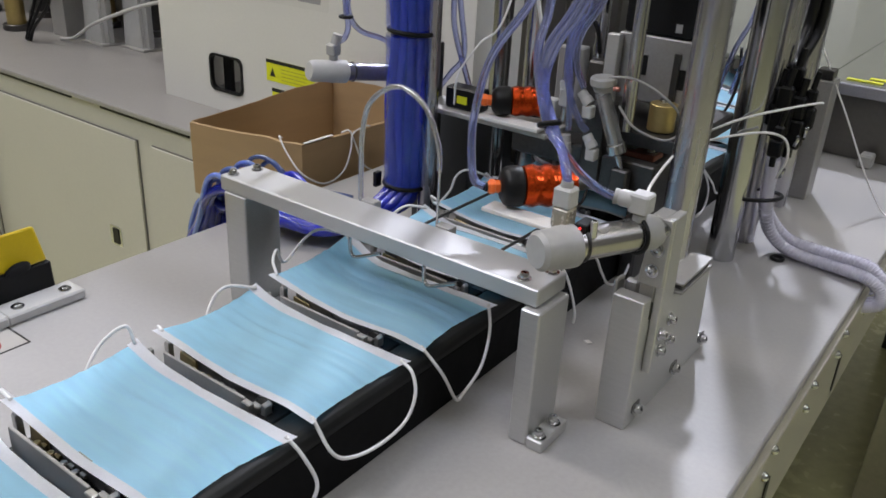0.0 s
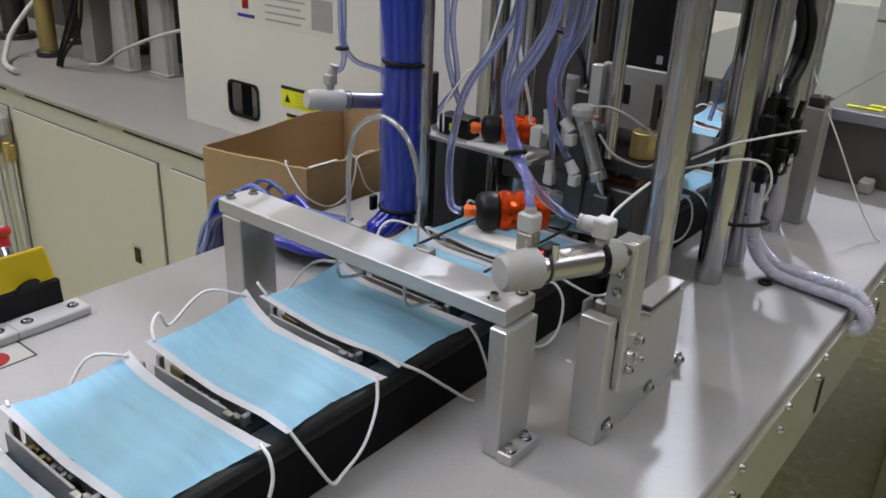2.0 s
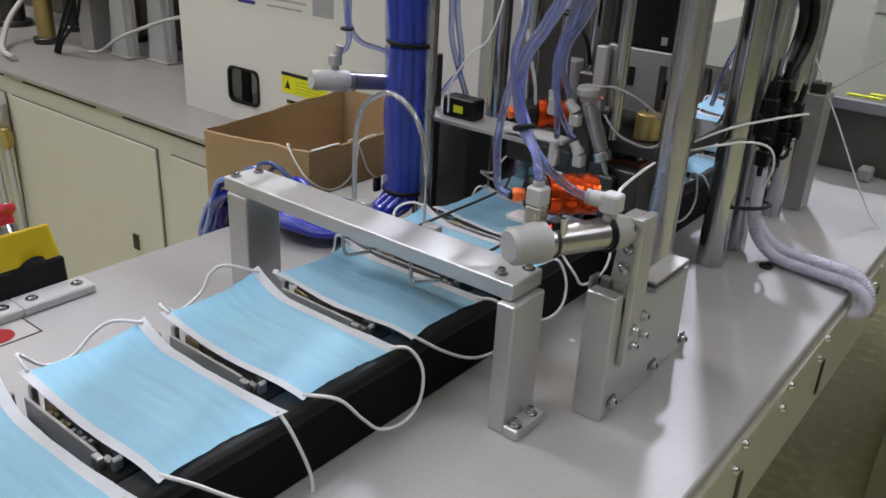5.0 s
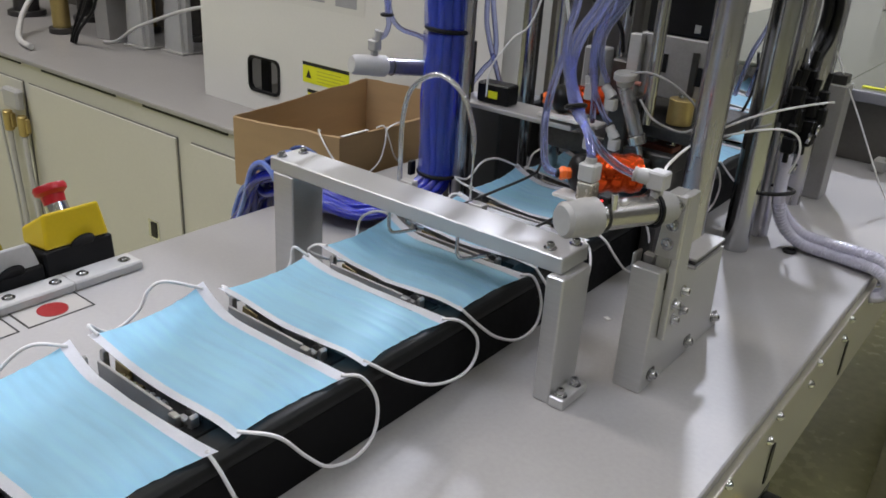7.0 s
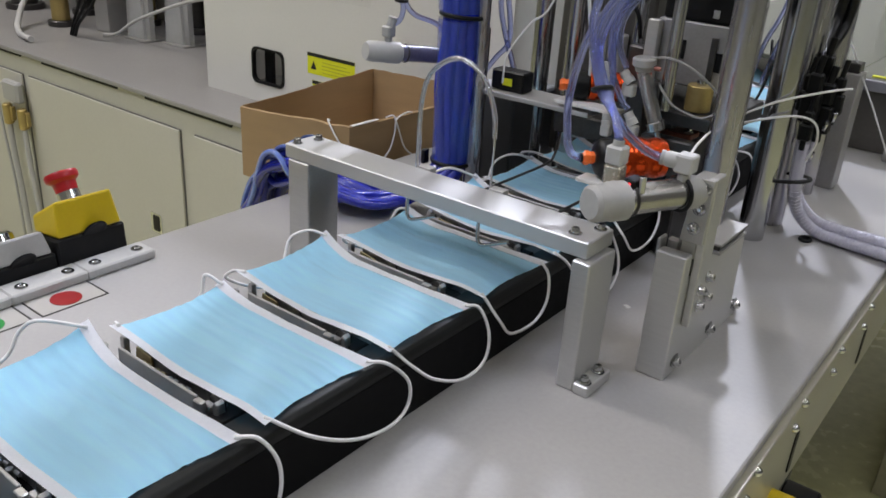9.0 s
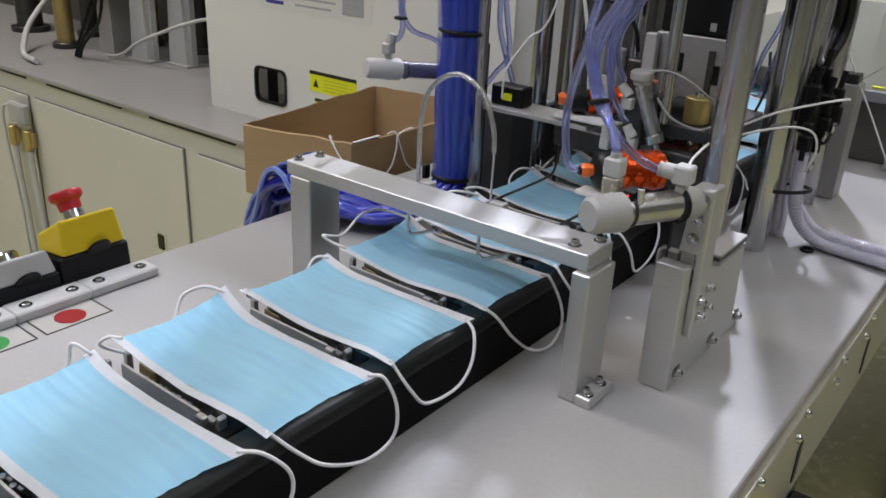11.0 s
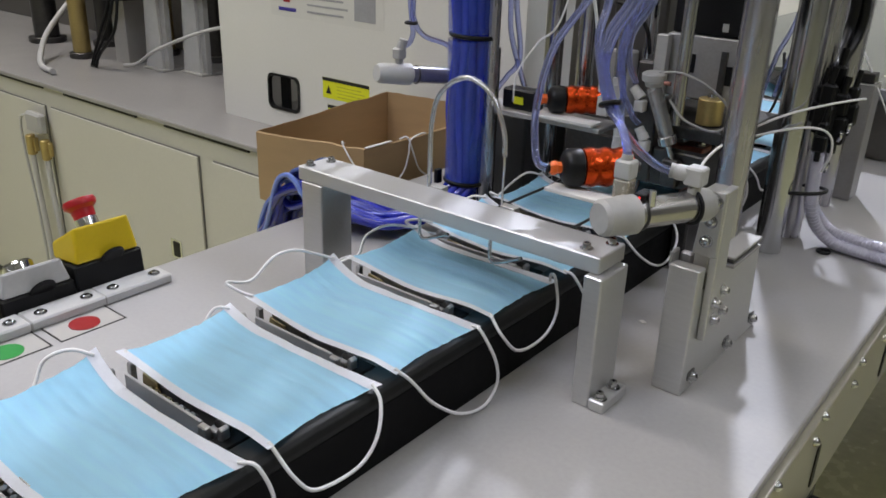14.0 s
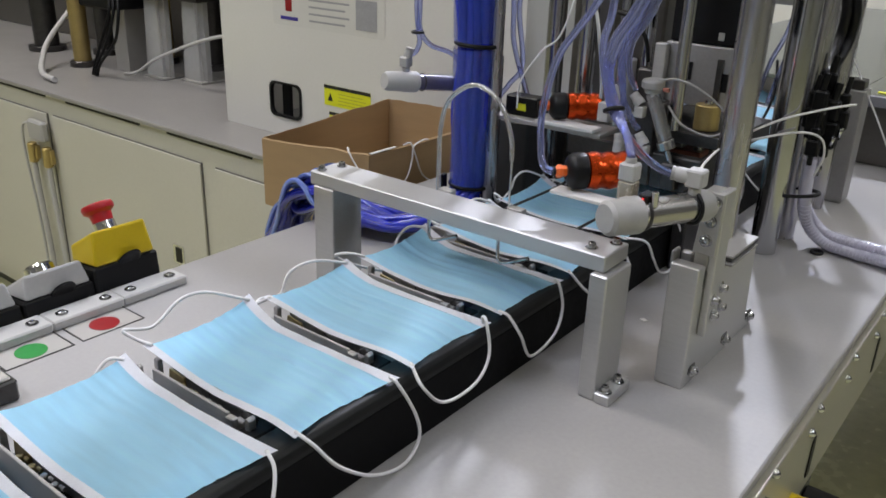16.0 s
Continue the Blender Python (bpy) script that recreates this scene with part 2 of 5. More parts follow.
def ring(c, axis, r, thick, n=28, m=8):
    """A torus."""
    w = Vector(axis).normalized()
    u = w.orthogonal().normalized()
    v = w.cross(u)
    pts = [Vector(c) + (u * math.cos(2 * math.pi * k / n) + v * math.sin(2 * math.pi * k / n)) * r for k in range(n)]
    bm = bmesh.new()
    rings = []
    for p in pts:
        o = (p - Vector(c)).normalized()
        rings.append([bm.verts.new(p + (o * math.cos(2 * math.pi * j / m) + w * math.sin(2 * math.pi * j / m)) * thick) for j in range(m)])
    for k in range(n):
        a, b = rings[k], rings[(k + 1) % n]
        for j in range(m):
            bm.faces.new((a[j], b[j], b[(j + 1) % m], a[(j + 1) % m])).smooth = True
    bmesh.ops.recalc_face_normals(bm, faces=bm.faces[:])
    return bm


def prism(outline, axis, lo, hi, bevel=0.0008):
    """A plate: an outline of (a, b) pairs, pushed from lo to hi along axis 'x', 'y' or 'z'."""
    def put(a, b, c):
        return {"x": (c, a, b), "y": (a, c, b), "z": (a, b, c)}[axis]
    bm = bmesh.new()
    lower = [bm.verts.new(put(a, b, lo)) for a, b in outline]
    upper = [bm.verts.new(put(a, b, hi)) for a, b in outline]
    n = len(outline)
    for k in range(n):
        bm.faces.new((lower[k], lower[(k + 1) % n], upper[(k + 1) % n], upper[k]))
    bm.faces.new(lower[::-1])
    bm.faces.new(upper)
    bmesh.ops.recalc_face_normals(bm, faces=bm.faces[:])
    if bevel:
        bmesh.ops.bevel(bm, geom=bm.edges[:], offset=bevel, segments=1, affect="EDGES")
    return bm


def round_rect(x0, x1, y0, y1, r, n=5):
    pts = []
    for cx, cy, a in ((x1 - r, y1 - r, 0), (x0 + r, y1 - r, 90), (x0 + r, y0 + r, 180), (x1 - r, y0 + r, 270)):
        for k in range(n + 1):
            t = radians(a + 90 * k / n)
            pts.append((cx + r * math.cos(t), cy + r * math.sin(t)))
    return pts


def bolt(parent, at, axis=(0, 0, 1), r=0.0035, h=0.005, name="bolt", washer=True):
    """A socket-head screw with its washer."""
    a, w = Vector(at), Vector(axis).normalized()
    bm = turned(a, a + w * h, [(0, r), (0.85, r), (1, r * 0.85), (1, r * 0.5), (0.55, r * 0.45), (0.5, 0.0001)], 14, cap=False)
    if washer:
        bm = join(bm, turned(a, a + w * 0.001, [(0, r * 1.55), (1, r * 1.55), (1, r)], 16))
    return part(name, bm, M_STEEL, parent)


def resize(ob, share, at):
    """Set a finished thing at another place and size, fitted to the camera's view."""
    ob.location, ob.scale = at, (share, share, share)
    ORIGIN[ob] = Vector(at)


# ---- setting ----
T = 0.85


def setting():
    tagged(part("floor", box(-9, 9, -7, 11, -0.1, 0, 0), M_HALL_FLOOR), "glossy green painted factory floor", "floor", kind="structure")
    for name, b in (("wall_north", (-9, 9, 11, 11.2, 0, 4.6)), ("wall_south", (-9, 9, -7.2, -7, 0, 4.6)), ("wall_west", (-9.2, -9, -7, 11, 0, 4.6)), ("wall_east", (9, 9.2, -7, 11, 0, 4.6))):
        tagged(part(name, box(*b, 0), M_HALL_WALL), "plain pale factory hall wall", "wall", kind="structure")
    tagged(part("ceiling", box(-9.2, 9.2, -7.2, 11.2, 4.6, 4.75, 0), M_CEIL), "pale factory hall ceiling", "ceiling", kind="structure")


setting()


def ceiling_lights():
    # Glowing strips out of view, added so that metal and hoses show highlights.
    first = thing("ceiling_light", (0, 0, 4.6), "long white ceiling light strip, switched on", "ceiling light", "ceiling lights")
    part("housing", box(-0.09, 0.09, -0.8, 0.8, 4.55, 4.599, 0.004), M_CEIL, first)
    part("diffuser", box(-0.07, 0.07, -0.78, 0.78, 4.535, 4.5495, 0.004), M_TUBE_LIGHT, first, "glowing white diffuser")
    first.location = (-4, -4, 4.6)
    for x in (-4, -1.6, 0.8, 3.2):
        for y in (-4, -1.2, 1.6, 4.4, 7.2):
            if (x, y) != (-4, -4):
                copy_thing(first, pose(x, y, 4.6))


ceiling_lights()


def machine_table():
    t = thing("machine_table", (0, 0.2, 0), "grey painted machine table with riveted steel side sheet", "table")
    top = prism([(-0.345, -1.8), (0.312, -1.8), (0.312, 2.2), (-0.345, 2.2)], "z", T - 0.012, T, 0.0015)
    part("tabletop", top, M_TABLE, t, "smooth grey painted top")
    side = part("side_panel", box(0.306, 0.318, -1.8, 2.2, 0.738, T - 0.0125, 0.001), M_SIDE, t, "brushed steel side sheet with slots and rivets")
    part("side_panel", box(-0.342, -0.33, -1.8, 2.2, 0.18, T - 0.0125, 0.001), M_CABINET, t)
    for k in range(13):
        y = -0.593 + 0.123 * k
        for dy, z in ((0.0, 0.838), (-0.014, 0.819)):
            part("rivet", turned((0.318, y + dy, z), (0.3232, y + dy, z), [(0, 0.0044), (0.4, 0.0043), (0.75, 0.0032), (1, 0.001)], 14), M_STEEL, side)
    for y in (-0.36, -0.10, 0.152, 0.408, 0.66):
        # The sheet is not cut; black patches show the shaded inside of its slots.
        part("slot", prism(round_rect(y, y + 0.013, 0.755, 0.800, 0.005), "x", 0.3185, 0.3192, 0), M_BLACK, side, "dark slotted opening")
    part("yellow_knob", turned((0.3182, 0.108, 0.750), (0.345, 0.106, 0.752), [(0, 0.014), (0.7, 0.0145), (0.95, 0.012), (1, 0.009)], 20), M_YELLOW, t, "yellow plastic knob")
    for y in (-1.7, -0.6, 2.1):
        for x in (-0.30, 0.27):
            part("leg", box(x - 0.025, x + 0.025, y - 0.025, y + 0.025, 0, T - 0.0125, 0.002), M_DARK_STEEL, t)
    # the rack beside the table that carries the carton
    part("side_shelf", box(-0.50, -0.347, 0.31, 0.60, 0.764, 0.772, 0.001), M_ALU_MATT, t)
    # a small connector under the side sheet
    part("socket_bracket", box(0.306, 0.318, 0.148, 0.192, 0.70, 0.7375, 0.001), M_DARK_STEEL, t)
    part("side_socket", join(rod((0.318, 0.17, 0.72), (0.35, 0.17, 0.72), 0.016, 18, 0.002), rod((0.35, 0.17, 0.72), (0.37, 0.165, 0.70), 0.009, 12)), M_BLACK, t)
    return t


machine_table()


def conveyor():
    c = thing("conveyor", (0, 0.0, T), "black plastic conveyor trough on the table", "conveyor")
    for s, high in ((1, 0.0), (-1, -0.024)):
        part("side_rail", prism([(s * 0.0855, T), (s * 0.0855, 0.8995 + high), (s * 0.066, 0.8995 + high), (s * 0.066, T)], "y", -1.75, 2.15, 0.0008), M_BLACK_RAIL, c, "matt black side rail")
        cap = [(0.0858, 0.900), (0.0858, 0.9045), (0.0845, 0.9090), (0.0815, 0.9118), (0.0775, 0.9127), (0.066, 0.9127), (0.066, 0.900)]
        part("rail_cap", prism([(s * a, b + high) for a, b in cap], "y", -1.75, 2.15, 0.0006), M_BLACK_RUB, c, "rounded dark plastic cap of the rail")
        part("guide_strip", box(min(s * 0.0535, s * 0.0655), max(s * 0.0535, s * 0.0655), -1.75, 2.15, 0.884 + high, 0.9085 + high * 0.7, 0.0015), M_BLACK_RUB, c, "grey black sliding strip")
    part("bed", box(-0.053, 0.053, -1.75, 2.15, T + 0.0005, 0.884, 0.0005), M_BLACK, c)
    for s in (1, -1):
        part("chain", box(s * 0.03 - 0.008, s * 0.03 + 0.008, -1.75, 2.15, 0.8845, 0.892, 0.001), M_DARK_STEEL, c)


conveyor()

# ---- masks and their carriers ----
PITCH = 0.119
FIRST = 0.027


def mask_height(u, v, lift=0.012):
    """Height over the rails at u (-1..1 along the mask) and v (-1..1 across); lift raises the far left corner."""
    left = max(0.0, -u - 0.45) / 0.55
    h = lift * left ** 1.5 * (0.65 + 0.35 * v)
    h += 0.0045 * (v * v) * (0.35 + 0.65 * abs(u)) - 0.0025 * max(0.0, u - 0.7) / 0.3
    h += 0.0012 * math.sin(4 * u + 1.5 * v)
    return 0.9165 + h


def mask_sheet(u0, u1, v0, v1, nu, nv, over, lift, half=0.0865, deep=0.0525, pleats=True, seed=0):
    bm = bmesh.new()
    rows = []
    for j in range(nv + 1):
        row = []
        for i in range(nu + 1):
            u, v = u0 + (u1 - u0) * i / nu, v0 + (v1 - v0) * j / nv
            z = mask_height(u, v, lift) + over
            if pleats:
                for c, high in ((-0.34, 0.0006), (0.04, 0.0011), (0.24, 0.0015), (0.46, 0.0012)):
                    d = (v - c + 0.03 * noise.noise(Vector((u * 2, c * 9, seed * 2.7)))) / 0.085
                    if -1 < d < 1:
                        z += high * (1 - abs(d)) ** 1.3 * (0.55 + 0.45 * noise.noise(Vector((u * 2.5, c * 5, seed * 4.3))))
            z += 0.0007 * noise.noise(Vector((u * 3, v * 4, seed * 7.1)))
            inset = 0.011 * (1 - v * v) * max(0.0, (abs(u) - 0.6) / 0.4) ** 2 * (1 if u > 0 else 0.35)
            row.append(bm.verts.new((u * half - math.copysign(inset, u) + 0.0015 * noise.noise(Vector((v * 2, seed * 3.3, 1))), v * deep - 0.0065 * (1 - u * u) * max(v, 0) ** 2, z)))
        rows.append(row)
    for a, b in zip(rows, rows[1:]):
        for i in range(nu):
            bm.faces.new((a[i], a[i + 1], b[i + 1], b[i])).smooth = True
    bmesh.ops.solidify(bm, geom=bm.faces[:], thickness=0.0006)
    bmesh.ops.recalc_face_normals(bm, faces=bm.faces[:])
    for e in bm.edges:
        if len(e.link_faces) == 2 and e.calc_face_angle(0) > 0.7:
            e.smooth = False
    return bm


def face_mask(seed, lift, right, left):
    """A mask at rest with its own ear loops: right and left give the run of each loop beside the rail as (out, along, height)."""
    m = thing("face_mask", (0, 0, 0), "pale blue pleated face mask with white elastic ear loops", "face mask", "masks on the conveyor")
    part("fabric", mask_sheet(-0.985, 0.985, -0.88, 0.84, 36, 60, 0, lift, seed=seed), M_MASK, m, "pale blue pleated fabric")
    part("hem", mask_sheet(-1.0, 1.0, 0.82, 1.0, 30, 4, 0.0008, lift, pleats=False, seed=seed), M_MASK_EDGE, m, "white folded hem")
    part("hem", mask_sheet(-1.0, 1.0, -1.0, -0.86, 30, 3, 0.0008, lift, pleats=False, seed=seed), M_MASK_EDGE, m, "white folded hem")
    for side, run in ((1, right), (-1, left)):
        ends = [(side * 0.0805, v * 0.0475, mask_height(side * 0.94, v * 0.9, lift) + 0.0018) for v in (1, -1)]
        part("ear_loop", tube([ends[0]] + [(side * (0.082 + out), along, high) for out, along, high in run] + [ends[1]], 0.0014, 7, 7), M_CORD, m, "white elastic ear loop")
    return m


def mask_carrier():
    """The clamp bar of the conveyor chain, in the gap between two masks."""
    c = thing("mask_carrier", (0, 0, 0), "aluminium clamp bar with brass screws on the conveyor chain", "clamp bar", "clamp bars of the conveyor")
    y = PITCH / 2 + 0.004
    part("bar", box(-0.064, 0.026, y - 0.0045, y - 0.0020, 0.893, 0.9172, 0.0005), M_GREY_METAL, c, "grey aluminium bar")
    part("far_wall", box(-0.060, 0.028, y + 0.0105, y + 0.0120, 0.893, 0.9165, 0.0004), M_TAB, c, "thin steel wall")
    part("channel", box(-0.064, 0.052, y - 0.0014, y + 0.0104, 0.893, 0.8985, 0.0005), M_BLACK_RAIL, c, "matt black channel")
    part("channel", box(-0.0535, 0.052, y + 0.0125, y + 0.026, 0.893, 0.9005, 0.0005), M_BLACK_RAIL, c, "matt black channel")
    part("channel", box(-0.0535, 0.052, y - 0.024, y - 0.014, 0.893, 0.9005, 0.0005), M_BLACK_RAIL, c, "matt black channel")
    part("pad", prism([(0.0375, y - 0.009), (0.0535, y - 0.009), (0.0535, y + 0.016), (0.0375, y + 0.016)], "z", 0.893, 0.909, 0.0008), M_BLACK_RAIL, c)
    for x, w, y0, y1, top in ((-0.0750, 0.0050, -0.011, -0.0075, 0.9205), (-0.0715, 0.0055, 0.002, 0.0070, 0.9225), (0.0405, 0.0045, -0.002, 0.0050, 0.9185)):
        part("tab", prism([(x, 0.893), (x + w, 0.893), (x + w, top - 0.002), (x + w * 0.4, top), (x, top - 0.003)], "y", y + y0, y + y1, 0.0006), M_TAB, c, "bent steel tab")
    for x in (-0.047, -0.031, -0.016, -0.003):
        part("screw", join(rod((x, y + 0.0045, 0.8985), (x, y + 0.0045, 0.9085), 0.0026, 12, 0.0006), rod((x + 0.003, y + 0.0065, 0.9065), (x + 0.008, y + 0.0065, 0.9065), 0.0015, 10)), M_TAB if x > -0.02 else M_OLD_BRASS, c)
    part("spring_plate", prism([(-0.062, 0.9005), (-0.040, 0.9005), (-0.042, 0.9120), (-0.060, 0.9140)], "y", y + 0.0075, y + 0.0095, 0.0004), M_OLD_BRASS, c, "olive brass spring plate")
    part("spring_rod", rod((-0.055, y + 0.0012, 0.9045), (0.028, y + 0.0012, 0.9045), 0.0018, 8), M_DARK_STEEL, c)
    part("clamp_block", join(box(0.0265, 0.0350, y - 0.0075, y - 0.0020, 0.893, 0.9165, 0.0008), box(0.0285, 0.0370, y - 0.0015, y + 0.0040, 0.893, 0.9120, 0.0008)), M_TAB, c, "steel end block")
    part("latch", prism([(0.0285, 0.9085), (0.0415, 0.9085), (0.0415, 0.9150), (0.0350, 0.9175), (0.0285, 0.9140)], "y", y + 0.0045, y + 0.0095, 0.0006), M_DARK_STEEL, c)
    return c


def row_of_masks():
    """The masks in the order in which they come down the conveyor; each keeps its own lift and loops."""
    row = {
        -2: face_mask(1, 0.003, [(0.011, 0.051, 0.906), (0.018, 0.056, 0.882), (0.018, 0.040, 0.868), (0.018, 0.0, 0.872), (0.014, -0.040, 0.899)],
                      [(0.004, 0.044, 0.938), (0.010, 0.024, 0.926), (-0.002, -0.010, 0.902), (0.004, -0.034, 0.908), (0.010, -0.047, 0.926)]),
        -1: face_mask(2, 0.004, [(0.011, 0.045, 0.915), (0.018, 0.041, 0.901), (0.018, 0.031, 0.883), (0.018, 0.005, 0.878), (0.018, -0.026, 0.884), (0.016, -0.046, 0.898)],
                      [(0.010, 0.024, 0.930), (0.012, 0.008, 0.917), (-0.002, -0.012, 0.902), (0.002, -0.034, 0.906), (0.008, -0.044, 0.922)]),
        0: face_mask(3, 0.0165, [(0.010, 0.034, 0.900), (0.018, 0.011, 0.880), (0.018, -0.014, 0.866), (0.018, -0.020, 0.864), (0.018, -0.027, 0.872), (0.016, -0.042, 0.900)],
                     [(0.010, 0.020, 0.946), (0.018, 0.006, 0.939), (0.018, -0.020, 0.924), (0.018, -0.029, 0.939), (0.010, -0.041, 0.935)]),
        1: face_mask(4, 0.008, [(0.010, 0.051, 0.902), (0.018, 0.060, 0.865), (0.018, 0.058, 0.846), (0.018, 0.036, 0.850), (0.018, -0.004, 0.884), (0.010, -0.030, 0.908)],
                     [(0.010, 0.029, 0.932), (0.018, 0.015, 0.924), (0.018, -0.005, 0.911), (0.018, -0.027, 0.913), (0.012, -0.047, 0.934)]),
        2: face_mask(5, 0.0135, [(0.010, 0.058, 0.917), (0.018, 0.066, 0.897), (0.018, 0.064, 0.868), (0.018, 0.044, 0.857), (0.018, 0.016, 0.865), (0.018, -0.005, 0.886), (0.016, -0.028, 0.914)],
                     [(0.010, 0.020, 0.944), (0.018, 0.009, 0.937), (0.018, -0.002, 0.922), (0.018, -0.027, 0.913), (0.010, -0.048, 0.931)]),
        3: face_mask(6, 0.0025, [(0.010, 0.059, 0.916), (0.018, 0.073, 0.898), (0.018, 0.073, 0.876), (0.018, 0.053, 0.868), (0.018, 0.017, 0.877), (0.016, -0.022, 0.900)],
                     [(0.010, 0.039, 0.931), (0.010, 0.033, 0.914), (-0.002, 0.0, 0.902), (0.002, -0.034, 0.906), (0.010, -0.043, 0.919)]),
        4: face_mask(7, 0.0125, [(0.010, 0.053, 0.918), (0.018, 0.058, 0.895), (0.018, 0.054, 0.870), (0.018, 0.025, 0.866), (0.018, -0.013, 0.884), (0.010, -0.031, 0.900)],
                     [(0.010, 0.036, 0.936), (0.018, 0.021, 0.931), (0.014, 0.010, 0.918), (-0.002, -0.012, 0.902), (0.004, -0.036, 0.906), (0.014, -0.056, 0.918), (0.010, -0.052, 0.925)]),
        5: face_mask(8, 0.004, [(0.010, 0.044, 0.910), (0.018, 0.032, 0.891), (0.018, 0.013, 0.876), (0.018, -0.025, 0.880), (0.016, -0.042, 0.898)],
                     [(0.006, 0.036, 0.924), (0.002, 0.012, 0.906), (-0.002, -0.020, 0.903), (0.004, -0.042, 0.914)]),
        6: face_mask(9, 0.012, [(0.010, 0.043, 0.920), (0.018, 0.055, 0.891), (0.018, 0.060, 0.866), (0.018, 0.042, 0.852), (0.018, 0.008, 0.862), (0.018, -0.026, 0.889), (0.010, -0.041, 0.911)],
                     [(0.008, 0.018, 0.945), (0.014, 0.004, 0.947), (0.018, -0.010, 0.943), (0.018, -0.034, 0.930), (0.018, -0.059, 0.937), (0.010, -0.054, 0.930)]),
        7: face_mask(10, 0.0075, [(0.006, 0.036, 0.931), (0.014, 0.030, 0.931), (0.018, 0.031, 0.901), (0.018, 0.013, 0.882), (0.018, -0.028, 0.884), (0.016, -0.053, 0.908)],
                     [(0.010, 0.016, 0.936), (0.018, -0.008, 0.930), (0.018, -0.021, 0.912), (0.014, -0.046, 0.918), (0.006, -0.058, 0.920)]),
        8: face_mask(11, 0.0115, [(0.010, 0.036, 0.920), (0.018, 0.031, 0.900), (0.018, 0.019, 0.877), (0.018, -0.020, 0.871), (0.018, -0.040, 0.900), (0.008, -0.046, 0.918)],
                     [(0.010, 0.033, 0.932), (0.014, 0.018, 0.921), (-0.002, -0.010, 0.902), (0.006, -0.040, 0.910), (0.018, -0.068, 0.927), (0.010, -0.059, 0.930)]),
        9: face_mask(12, 0.010, [(0.010, 0.050, 0.914), (0.018, 0.052, 0.893), (0.018, 0.036, 0.874), (0.018, 0.004, 0.876), (0.014, -0.034, 0.898)],
                     [(0.010, 0.030, 0.934), (0.018, 0.008, 0.924), (0.018, -0.024, 0.914), (0.010, -0.048, 0.928)]),
    }
    alike = {-5: 1, -4: 4, -3: 6, 10: 2, 11: 5, 12: 7, 13: 4, 14: 6, 15: 3, 16: 8, 17: 1}
    for i, j in alike.items():
        row[i] = copy_thing(row[j], pose(0, FIRST + PITCH * i, 0))
    return row


MASKS, CARRIERS = [], []
carrier = mask_carrier()
for i, m in sorted(row_of_masks().items()):
    y = FIRST + PITCH * i
    m.matrix_basis = pose(0, y, 0)
    MASKS.append((m, y))
    c = carrier if i == -5 else copy_thing(carrier, pose(0, y, 0))
    c.matrix_basis = pose(0, y, 0)
    CARRIERS.append((c, y))


# ---- gantry over the conveyor ----
def gantry():
    g = thing("gantry", (0, 0.02, T), "bridge of bright aluminium bars over the conveyor", "gantry")
    part("crossbar", box(-0.193, 0.159, 0.007, 0.050, 0.9685, 0.983, 0.0010), M_BAR, g, "bright aluminium crossbar")
    part("post", box(-0.188, -0.158, 0.006, 0.049, T, 0.968, 0.0012), M_ALU, g, "square aluminium post")
    part("post", box(0.1490, 0.1655, 0.001, 0.046, T, 0.968, 0.0012), M_ALU, g, "square aluminium post")
    foot = part("foot", box(0.1658, 0.1800, 0.000, 0.041, T, 0.8600, 0.0010), M_ALU, g)
    for y in (0.007, 0.030):
        # Black patch on the solid foot, for the shade in the bolt slot.
        part("slot", prism(round_rect(0.1668, 0.1790, y - 0.0045, y + 0.0045, 0.004), "z", 0.8602, 0.8605, 0), M_BLACK, foot)
        bolt(foot, (0.1725, y, 0.8605), r=0.0036, h=0.006)
    for x, y in ((-0.184, 0.016), (-0.178, 0.040), (0.140, 0.018), (0.151, 0.041)):
        bolt(g, (x, y, 0.983), r=0.0036, h=0.0055)
    return g


gantry()


def wire_guide():
    w = thing("wire_guide", (0, 0.04, 0.983), "bent steel wire guides with a clear sleeve through the crossbar", "wire guide")
    arch = [(-0.054, 0.052, 0.960), (-0.054, 0.052, 1.0), (-0.053, 0.052, 1.045), (-0.043, 0.052, 1.076), (-0.014, 0.052, 1.094), (0.014, 0.052, 1.083), (0.029, 0.052, 1.055), (0.032, 0.052, 1.03)]
    part("sleeve", tube(arch, 0.0024, 10, 10), M_GLASS, w, "clear arched sleeve")
    part("wire", tube(arch + [(0.032, 0.052, 1.0), (0.032, 0.052, 0.96)], 0.0011, 8, 10), M_STEEL, w, "bent steel wire")
    for x in (-0.047, 0.037):
        part("hook", tube([(x, 0.030, 0.9675), (x, 0.030, 0.945), (x + 0.002, 0.030, 0.939), (x + 0.008, 0.0305, 0.938), (x + 0.032, 0.034, 0.948)], 0.0017, 8), M_STEEL, w, "bent steel hook")
        part("clip", box(x - 0.006, x + 0.010, 0.0505, 0.060, 0.9755, 0.9845, 0.0006), M_ALU_MATT, w)


wire_guide()


